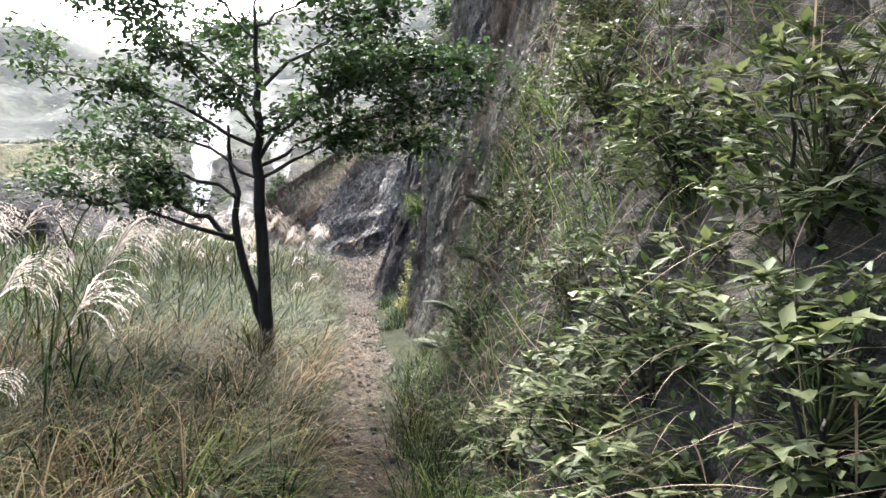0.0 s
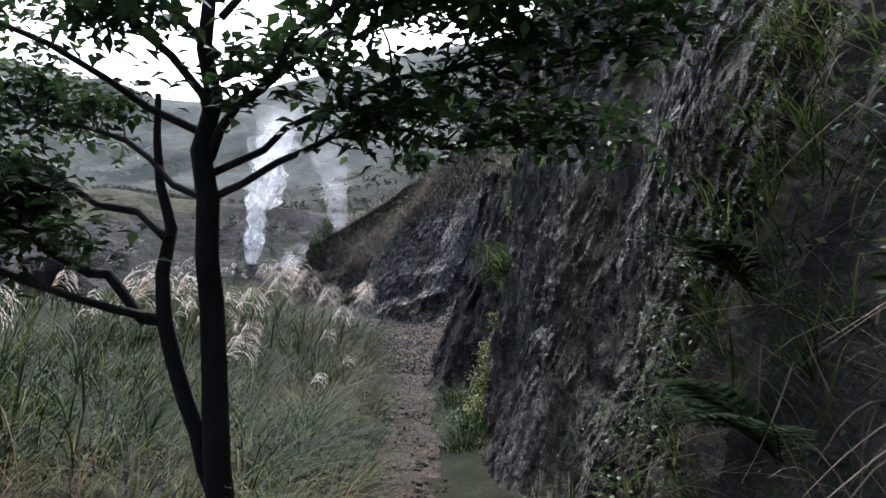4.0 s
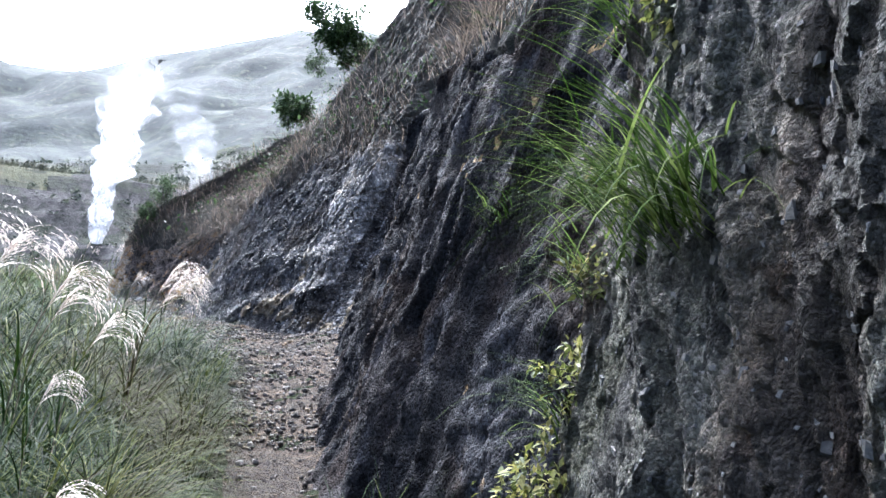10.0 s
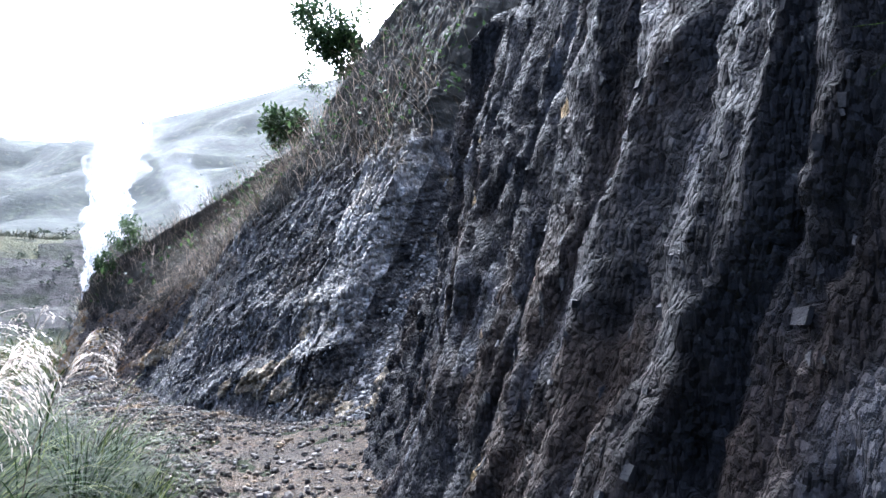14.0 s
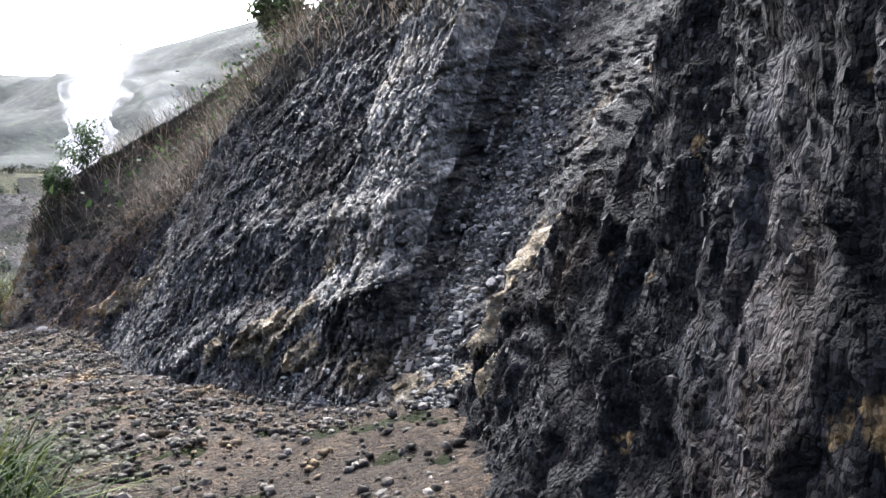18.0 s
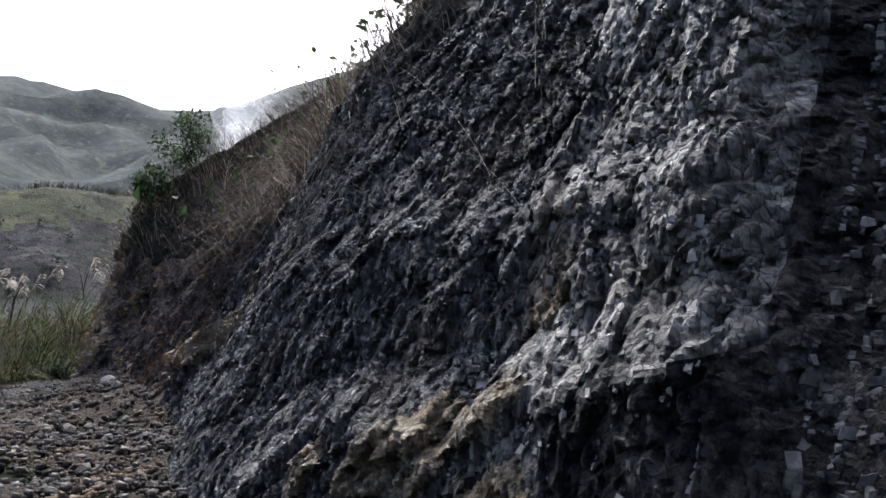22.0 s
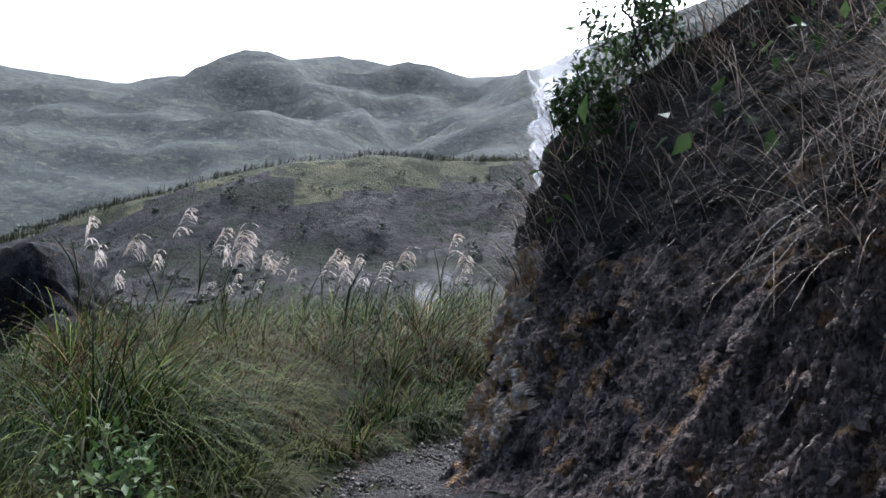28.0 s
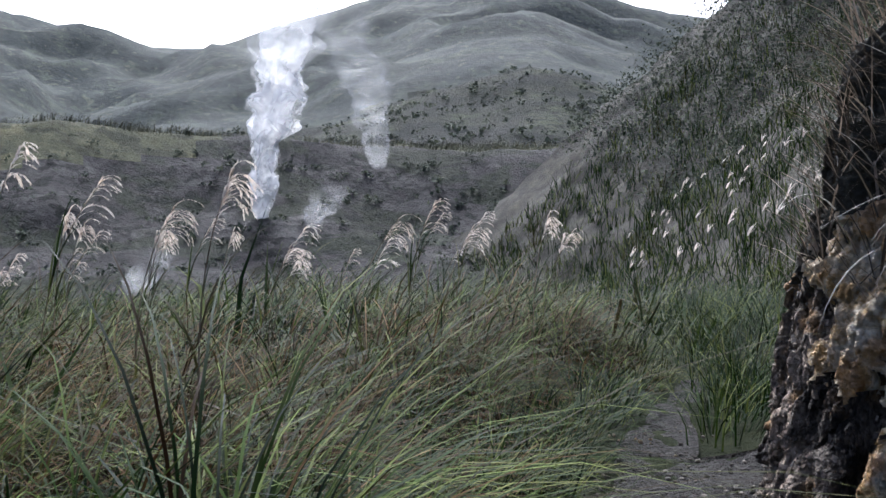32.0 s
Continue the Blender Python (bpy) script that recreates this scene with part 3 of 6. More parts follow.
def leafage(pos, direction, up, size, ratio=0.45, fold=0.25):
    """Folded pointed leaves: base, two shoulders, midrib and tip. Returns verts, faces (quads)."""
    d = direction / np.linalg.norm(direction, axis=1, keepdims=True)
    s = np.cross(d, up)
    s /= np.linalg.norm(s, axis=1, keepdims=True) + 1e-9
    u = np.cross(s, d)
    L = size[:, None]
    v = np.stack([pos, pos + d * L * 0.42 + s * L * ratio / 2 + u * L * fold * 0.4, pos + d * L * 0.5, pos + d * L * 0.42 - s * L * ratio / 2 + u * L * fold * 0.4, pos + d * L - u * L * fold * 0.3], 1)
    b = (np.arange(len(pos)) * 5)[:, None]
    f = np.concatenate([b + np.array([[0, 2, 4, 1]]), b + np.array([[0, 3, 4, 2]])])
    return v.reshape(-1, 3), f


def tube(points, radii, sides=7):
    """A tapered round limb along points."""
    pts, r = np.asarray(points, float), np.asarray(radii, float)
    t = np.gradient(pts, axis=0)
    t /= np.linalg.norm(t, axis=1, keepdims=True) + 1e-9
    ref = np.array([0.31, 0.95, 0.05])
    a = np.cross(t, ref)
    a /= np.linalg.norm(a, axis=1, keepdims=True) + 1e-9
    b = np.cross(t, a)
    ang = np.arange(sides) / sides * 2 * np.pi
    v = pts[:, None] + (a[:, None] * np.cos(ang)[None, :, None] + b[:, None] * np.sin(ang)[None, :, None]) * r[:, None, None]
    n = len(pts)
    i = np.arange(n - 1)[:, None] * sides
    j = np.arange(sides)[None]
    f = np.stack([i + j, i + (j + 1) % sides, i + sides + (j + 1) % sides, i + sides + j], -1).reshape(-1, 4)
    return v.reshape(-1, 3), f


def bent(p0, p1, sag=0.1, n=7, wob=0.04, rng=np.random):
    t = np.linspace(0, 1, n)[:, None]
    p = np.array(p0) * (1 - t) + np.array(p1) * t
    p[:, 2:] += sag * np.sin(np.pi * t)
    p[1:-1] += rng.normal(0, wob, (n - 2, 3))
    return p

# ---- the plan ----
FOOT = [(1.3, -9), (1.0, -4), (0.72, 0), (0.58, 4), (0.5, 7), (0.66, 9), (0.92, 10.2), (0.72, 11.1), (0.54, 12), (0.47, 12.8), (0.47, 13.4),
        (0.5, 14.1), (0.62, 14.55), (0.82, 14.9), (0.68, 15.4), (0.2, 16.5), (-0.14, 17.6), (-0.1, 18.5), (-0.04, 19.4), (0.1, 20.8), (0.14, 22.2), (0.22, 22.9),
        (0.2, 23.25), (0.12, 23.45), (0.0, 23.68), (-0.15, 23.85), (-0.35, 24.02), (-0.6, 24.35), (-0.85, 24.7), (-1.3, 25.2), (-1.7, 25.8), (-2.05, 26.4),
        (-2.45, 27.7), (-2.85, 28.4), (-3.1, 28.8), (-3.55, 29.6), (-4.08, 30.2), (-4.6, 30.62), (-4.68, 31.5), (-4.2, 32.4), (-3.3, 33.6), (-2.4, 35.5), (-1.0, 39.0),
        (0.0, 45.0), (-1.0, 58.0), (-5.0, 80.0)]
LEAN = [(-9, 0.45), (8.5, 0.3), (10.2, 0.14), (14.6, 0.1), (15.2, 0.2), (16.5, 0.38), (18.5, 0.31), (20, 0.22), (22, 0.34), (22.8, 0.25), (23.25, 0.32), (23.45, 0.7), (23.62, 0.95), (23.85, 1.02), (24.02, 0.72), (24.35, 0.75), (24.7, 0.82), (25.8, 0.79), (26.5, 0.62), (27.8, 0.62), (28.4, 0.75), (29.7, 0.86), (30.7, 0.58), (31.6, 0.25), (33.6, 0.4), (39, 0.9), (80, 1.2)]
INWARD = [(-9, 0), (15, 3), (18, 8), (22.5, 12), (23.3, 14), (23.45, 26), (23.62, 42), (23.85, 54), (24.02, 61), (24.7, 64), (25.8, 62), (26.5, 58), (27.8, 54), (28.6, 44), (30, 48), (31, 35), (32.4, 0), (35, -8), (80, 0)]
RIM = [(-9, 4.0), (8, 5.0), (11, 7.0), (14.6, 6.2), (15.4, 4.5), (18, 4.0), (20, 3.3), (21.3, 2.3), (22.0, 1.3), (22.6, 0.8), (23.3, 0.72), (23.45, 1.2), (23.7, 2.6), (24.3, 2.6), (24.8, 2.6), (27, 2.1), (28.4, 1.9), (30.5, 1.9), (33, 2.2), (36, 1.2), (45, 0.5), (80, 0.4)]
# ledges on the broken slope: place along the foot, height of the ledge above it
LOW_LEDGE = [(23.9, 0.95), (24.5, 0.72), (25.1, 0.5), (25.8, 0.25)]
HIGH_LEDGE = [(23.9, 1.5), (24.6, 1.32), (25.4, 1.12), (26.2, 1.0)]
BEHIND = [(-9, 0.7), (10, 0.8), (16, 0.95), (20, 1.0), (22.0, 1.3), (23.3, 1.2), (23.6, 1.0), (24.7, 0.95), (26.5, 1.0), (28.4, 1.25), (30.5, 1.5), (33, 1.3), (40, 1.1)]
GREEN = [(-9, 0.2), (7.3, 0.6), (8.0, 5.0), (8.6, 7.5), (14.6, 6.6), (15.4, 4.3), (18, 3.7), (22, 3.4), (24.7, 3.3), (26.5, 2.4), (28.4, 1.75), (30.5, 1.35), (33, 1.2), (36, 0.4)]
LEVEL = [(-40, 0.6), (-9, 0.35), (0, 0.22), (8, 0.12), (14, -0.12), (17.7, 0.0), (22, 0.36), (25, 0.46), (28, 0.42), (30, 0.33), (32, 0.2), (34, 0.17), (40, 0.1), (60, -0.5), (100, -2.5)]
TRACK = [(0.15, -9), (0.03, 0), (-0.12, 6), (-0.3, 12), (-0.42, 16), (-0.62, 19), (-0.9, 22), (-1.7, 24.6), (-2.9, 26.6), (-4.2, 28.4), (-4.85, 29.9), (-5.05, 31.2), (-5.0, 31.8), (-4.45, 33.7), (-3.6, 36), (-3.0, 40)]
TREAD = [(-9, 0.3), (14, 0.32), (18, 0.35), (20.5, 0.22), (22, 0.32), (23.3, 0.45), (24.3, 1.3), (25.3, 2.3), (27.5, 2.0), (28.3, 1.2), (29, 0.5), (30, 0.28), (33.5, 0.3), (36, 0.1), (45, 0.0)]


def along(table, v):
    a = np.array(table, float)
    return np.interp(v, a[:, 0], a[:, 1])


def track_x(y):
    a = np.array(TRACK, float)
    return np.interp(y, a[:, 1], a[:, 0])


def rounded(pts, step):
    """A smooth line through points, at even steps."""
    p = np.array(pts, float)
    p = np.vstack([2 * p[0] - p[1], p, 2 * p[-1] - p[-2]])
    out = []
    for i in range(1, len(p) - 2):
        t = np.linspace(0, 1, 40, endpoint=False)[:, None]
        a, b, c, d = p[i - 1:i + 3]
        out.append(0.5 * (2 * b + (c - a) * t + (2 * a - 5 * b + 4 * c - d) * t ** 2 + (3 * b - a - 3 * c + d) * t ** 3))
    out = np.vstack(out + [p[-2:-1]])
    s = np.r_[0, np.cumsum(np.linalg.norm(np.diff(out, axis=0), axis=1))]
    u = np.arange(0, s[-1], step)
    return np.stack([np.interp(u, s, out[:, 0]), np.interp(u, s, out[:, 1])], -1)


def foot_x(y):
    """The cliff's foot beside a place on the path."""
    return np.interp(y, FOOT_LINE[:, 1], FOOT_LINE[:, 0])


FOOT_LINE = rounded(FOOT, 0.2)
FOOT_LINE = FOOT_LINE[np.argsort(FOOT_LINE[:, 1])]


def ground_z(x, y):
    """The height of the ground."""
    z = along(LEVEL, y)
    left = np.maximum(track_x(y) - along(TREAD, y) - x, 0)
    z = z + 0.10 * np.minimum(left, 1.2) - 0.045 * np.maximum(left - 3.0, 0) * np.exp(-left / 60) + 0.10 * fbm(x * 0.35, y * 0.35, 0 * x, 3, 5) * np.clip(left, 0.1, 1)
    right = np.maximum(x - track_x(y) - along(TREAD, y) * 0.8, 0)
    z = z + 0.22 * np.minimum(right, 0.8)
    z = z + 0.02 * fbm(x * 2.2, y * 2.2, 0 * x, 3, 9)
    r = np.hypot(x + 3, y - 22)
    az = np.degrees(np.arctan2(x + 3, y - 22))
    # a shallow valley, its near ridge and the far side of the mountain
    dip = np.interp(r, [12, 30, 55, 90], [0, -1.0, -3.5, -4.5])
    rise = np.interp(r, [42, 60, 74, 84, 120], [0, 0.42, 0.93, 1.0, 0.75])
    mid = np.interp(az, [-180, -75, -52, -46, -38, -31, -24, -14, -4, 8, 30, 60, 180], [0, 3, 6.0, 8.0, 12.0, 14.5, 15.4, 15.0, 14.5, 14.0, 13.0, 8, 0])
    back = np.interp(r, [96, 128, 150, 200], [0, 0.7, 1.0, 0.9])
    knoll = np.interp(az, [-180, -60, -40, -28, -20, -10, -2, 5, 10, 20, 60, 180], [0, 2, 4, 6, 8, 10, 15, 21, 17, 12, 5, 0])
    far = np.interp(r, [170, 330, 420, 700], [0, 0.72, 1.0, 0.5])
    top = np.interp(az, [-180, -90, -60, -48, -39.5, -31, -25, -20, -15, -10, -6, 2, 10, 18, 40, 80, 180], [30, 55, 72, 75, 64, 73, 70, 65, 67, 79, 88, 90, 81, 76, 70, 50, 30])
    rough = fbm(x * 0.012, y * 0.012, 0 * x, 5, 21)
    gul = ridged(x * 0.02, y * 0.02, 0 * x + 3.3, 4, 31)
    z = z + dip * np.clip((r - 10) / 20, 0, 1) + rise * mid + back * knoll + far * top
    z = z + (rough * 9 + (gul - 0.4) * 20) * np.interp(r, [60, 100, 180, 260, 330, 420, 500], [0.0, 0.12, 0.25, 0.8, 0.7, 0.2, 1.0])
    z = z + np.interp(r, [46, 62, 80, 200], [0, 1, 0.5, 0.5]) * (fbm(x * 0.09, y * 0.09, 0 * x, 4, 23) * 0.9 + (ridged(x * 0.12, y * 0.12, 0 * x, 3, 25) - 0.4) * 1.0)
    return z


# ---- the ground, one sheet to the horizon ----
def build_ground():
    ang = np.radians(np.arange(-180, 180.01, 1.5))
    rad = np.r_[0.4, 1.2, np.geomspace(2.2, 45, 60), np.geomspace(47, 900, 160)]
    a, r = np.meshgrid(ang, rad, indexing="ij")
    x, y = -3 + np.sin(a) * r, 22 + np.cos(a) * r
    z = ground_z(x, y) - np.where(r < 46, 0.05, 0.0)
    near = r < 46
    z = np.where(near & (np.abs(y - 13) < 24) & (x > -9) & (x < 3), z - 0.25, z)
    ob = mesh_np("ground", np.stack([x, y, z], -1).reshape(-1, 3), grid_faces(len(ang), len(rad)), M["far_hill"])
    ob.data.materials.append(M["mid_hill"])
    ob.data.materials.append(M["ground"])
    ob.data.materials.append(M["vent_slope"])
    ob.data.materials.append(M["ridge_grass"])
    rr = (r + 9 * fbm(x * 0.06, y * 0.06, 0 * x, 3, 29) * (r > 50))[:-1, :-1].ravel()
    ob.data.polygons.foreach_set("material_index", np.where(rr < 45, 2, np.where(rr < 76, 3, np.where(rr < 92, 4, np.where(rr < 175, 1, 0)))).astype(np.int32))
    tagged(ob, "grassy valley floor rising to hazy green hills", "ground", kind="structure")
    # the nearer, finely laid part
    xs, ys = np.arange(-9.5, 3.2, 0.14), np.arange(-11, 37.2, 0.14)
    x, y = np.meshgrid(xs, ys, indexing="ij")
    ob = mesh_np("ground_verge", np.stack([x, y, ground_z(x, y)], -1).reshape(-1, 3), grid_faces(len(xs), len(ys)), M["ground"])
    tagged(ob, "earthy ground under the tall grass", "ground", kind="structure")
    # the trodden path
    ys, u = np.arange(-9, 36, 0.075), np.linspace(-1, 1, 59)
    y, uu = np.meshgrid(ys, u, indexing="ij")
    w = along(TREAD, y) * (1 + 0.35 * fbm(y * 0.9, uu * 0 + np.sign(uu) * 3, 0 * y, 3, 44))
    x = track_x(y) + np.where(uu < 0, uu * w, uu * np.maximum(w, np.where((y > 17.5) & (y < 33.2), foot_x(y) + 0.15 - track_x(y), 0)))
    z = ground_z(x, y) + 0.012 + 0.022 * fbm(x * 5, y * 5, 0 * x, 3, 45) - 0.05 * np.where(uu < 0, np.abs(uu) ** 6, 0)
    d1, d2, v = worley(x * 9, y * 9, 0 * x, 46)
    z = z + 0.018 * np.clip(d2 - d1, 0, 0.5) * (v > 0.5)
    ob = mesh_np("path", np.stack([x, y, z], -1).reshape(-1, 3), grid_faces(len(ys), len(u)), M["gravel"])
    ob.data.materials.append(M["mud"])
    yy = (y + 0.5 * fbm(x * 2, y * 2, 0 * x, 3, 47))[:-1, :-1]
    ob.data.polygons.foreach_set("material_index", ((yy > 29.9) | ((yy > 28.7) & (x[:-1, :-1] < -4.6))).astype(np.int32).ravel())
    tagged(ob, "narrow trodden gravel path of pale broken stone", "path", kind="structure")
    return ob


PATH_OB = build_ground()


# ---- the cliff ----
def cliff_point(line, inward, lean, h):
    """Places on the cliff: line (n, 2), inward angle, lean (n), heights above the foot (m)."""
    n, k = len(line), len(h)
    base = ground_z(line[:, 0], line[:, 1])
    rim = along(RIM, line[:, 1])
    H = np.broadcast_to(h[None], (n, k))
    up = np.minimum(H, rim[:, None])
    over = np.maximum(H - rim[:, None], 0)
    slope2 = along(BEHIND, line[:, 1])[:, None]
    off = up * lean[:, None] + over * slope2
    off = off - 0.16 * np.exp(-H / 0.14)
    ca, sa = np.cos(np.radians(inward))[:, None], np.sin(np.radians(inward))[:, None]
    x, y, z = line[:, :1] + off * ca, line[:, 1:] + off * sa, base[:, None] - 0.12 + H
    return x, y, z, ca, sa, over


SECTIONS = [  # name, from y, to y, material, smooth, label
    ("cliff_bank", -9.0, 7.8, "bank", False, "steep earthen bank matted with roots and weeds"),
    ("cliff_wet_face", 7.8, 14.8, "wet_rock", False, "tall dark wet rock face streaked with seeping water"),
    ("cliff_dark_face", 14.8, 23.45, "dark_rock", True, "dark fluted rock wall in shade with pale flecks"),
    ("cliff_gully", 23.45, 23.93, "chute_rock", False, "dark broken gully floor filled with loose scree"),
    ("cliff_buttress", 23.93, 24.62, "pale_rock", False, "pale fractured rock buttress beside a scree gully"),
    ("cliff_spur", 24.62, 28.4, "grey_rock", False, "dark slabby rock spur with yellowed base"),
    ("cliff_nose", 28.4, 33.2, "ochre_rock", False, "dark crumbling rock nose with ochre and white stains"),
]
# how rough the rock is along the walk: broken blocks, flutes that run down, small rubble
BLOCKS = [(-9, 0.05), (7.5, 0.04), (9, 0.016), (14, 0.018), (16, 0.03), (20.5, 0.04), (22, 0.05), (23.3, 0.06), (24.5, 0.12), (25.2, 0.035), (26.5, 0.03), (28, 0.045), (30, 0.06), (33, 0.07)]
FLUTES = [(-9, 0.05), (10, 0.075), (13, 0.075), (15, 0.1), (20, 0.13), (22, 0.07), (23.3, 0.09), (24.3, 0.17), (24.8, 0.15), (26, 0.10), (28, 0.07), (33, 0.06)]
RUN = [(14.8, 1.0), (15.8, 0.32), (20.5, 0.4), (22.3, 0.9), (23.3, 1.0)]      # below 1: long upright slabs
RUBBLE = [(-9, 0.03), (9, 0.019), (13, 0.024), (15, 0.018), (20, 0.03), (21.5, 0.04), (23.3, 0.05), (24.6, 0.05), (25.2, 0.035), (28, 0.04), (33, 0.045)]
# mineral crusts that stand proud of the rock: place and reach
CRUSTS = [(0.36, 23.36, 1.05, 0.12), (0.42, 23.4, 1.17, 0.13), (0.5, 23.45, 1.22, 0.13), (0.6, 23.5, 1.3, 0.13), (0.68, 23.55, 1.38, 0.12), (0.76, 23.55, 1.47, 0.11), (0.84, 23.47, 1.57, 0.1), (0.93, 23.4, 1.68, 0.09), (1.0, 23.35, 1.76, 0.07),
          (-1.25, 25.42, 0.7, 0.07), (-1.0, 25.2, 0.74, 0.08), (-0.8, 25.05, 0.86, 0.15), (-0.66, 24.98, 0.98, 0.14), (-0.55, 24.75, 0.75, 0.12), (0.3, 23.55, 0.72, 0.1), (0.05, 23.85, 0.66, 0.1), (-0.36, 25.1, 1.42, 0.06), (-0.4, 25.12, 1.3, 0.06),
          (0.48, 22.55, 0.98, 0.05), (0.3, 22.85, 0.86, 0.08), (-2.1, 28.1, 1.17, 0.13), (-2.2, 28.2, 1.05, 0.14), (-2.08, 28.2, 1.31, 0.12), (-2.02, 28.15, 1.46, 0.08), (-2.5, 28.55, 0.9, 0.14), (-2.62, 28.72, 0.82, 0.12), (-2.85, 28.95, 0.8, 0.1)]
NOSE_CRUSTS = [(-4.33, 31.43, 1.35, 0.2), (-4.36, 31.36, 1.48, 0.15), (-4.43, 31.2, 1.14, 0.2), (-4.4, 31.3, 1.25, 0.18), (-4.33, 31.02, 1.06, 0.15), (-4.5, 31.0, 0.88, 0.15), (-4.36, 30.8, 0.85, 0.15), (-4.26, 30.7, 0.76, 0.12), (-4.52, 31.05, 0.66, 0.11), (-4.42, 30.85, 0.58, 0.1), (-4.05, 30.6, 0.92, 0.09), (-3.9, 30.75, 1.1, 0.08), (-4.2, 30.85, 1.2, 0.08)]


def relief(s, z, block, flute, rubble, run):
    """How far the rock stands out: flutes that run down it, broken slabs, cracks and grain."""
    o = 0 * z
    t = s - 0.1 * z + 0.22 * vnoise(s * 0.9, z * 0.9, o, 61) + 0.07 * vnoise(s * 4, z * 4, o, 60)
    d = flute * ((ridged(t * 2.0, z * 0.3, o, 3, 62) - 0.35) * 1.3 + (ridged(t * 5.5, z * 0.5, o + 7, 3, 65) - 0.35) * 0.5) + 0.10 * fbm(s * 0.7, z * 0.7, o, 3, 63)
    f, j = facets(t, z * run - 0.35 * t, 2.1, 0.95, 64)
    d = d + block * (f * 1.1 - 0.35 * np.exp(-j / 0.05))
    f, j = facets(t, z * run - 0.3 * t, 5.5, 2.4, 68)
    d = d + block * 0.6 * (f - 0.45 * np.exp(-j / 0.06))
    f, j = facets(t + 0.03 * vnoise(s * 9, z * 9, o, 59), z * run - 0.2 * t, 13.0, 6.5, 70)
    d = d + rubble * (f - 0.4 * np.exp(-j / 0.1))
    f, j = facets(t, z, 27.0, 17.0, 75)
    d = d + rubble * 0.55 * f
    crack = np.clip(1 - np.abs(vnoise(t * 1.3, z * 0.45, o + 4, 72)) * 14, 0, 1)
    return d - 0.07 * crack + 0.010 * fbm(s * 10, z * 7, o, 3, 73, 0.6)


def shattered(s, z):
    """Rock broken into steep plates: each plate stands at its own depth and tilt, with open joints between."""
    o = 0 * z
    t = s + 0.05 * vnoise(s * 2.5, z * 2.5, o, 101) + 0.02 * vnoise(s * 11, z * 11, o, 102)
    d = 0.07 + 0.13 * (ridged(t * 1.6, z * 0.45, o, 3, 103) - 0.4)
    f, j = facets(t, z + 0.15 * t, 3.2, 1.7, 104)
    d = d + 0.04 * f - 0.045 * np.exp(-j / 0.05)
    f, j = facets(t, z + 0.1 * t, 9.0, 4.6, 105)
    d = d + 0.042 * f - 0.035 * np.exp(-j / 0.07)
    f, j = facets(t, z, 21.0, 12.0, 106)
    d = d + 0.032 * f - 0.022 * np.exp(-j / 0.1)
    return d + 0.012 * facets(t, z, 40.0, 26.0, 107)[0]


def ledges(h, y):
    """Lips of harder rock with a step back above each."""
    d = 0
    for table, out, below in ((LOW_LEDGE, 0.13, 0.4), (HIGH_LEDGE, 0.12, 0.6)):
        at = along(table, y) + 0.10 * vnoise(y * 4, 0 * y, 0 * y, 111) + 0.05 * vnoise(y * 13, 0 * y, 0 * y, 112)
        span = np.clip((y - 23.8) / 0.3, 0, 1) * np.clip((table[-1][0] + 0.5 - y) / 0.6, 0, 1)
        d = d + out * span * np.where(h < at, np.clip(1 - (at - h) / below, 0, 1) ** 1.5, np.clip(1 - (h - at) / 0.2, 0, 1))
    return d


CLIFF, GRID = {}, {}


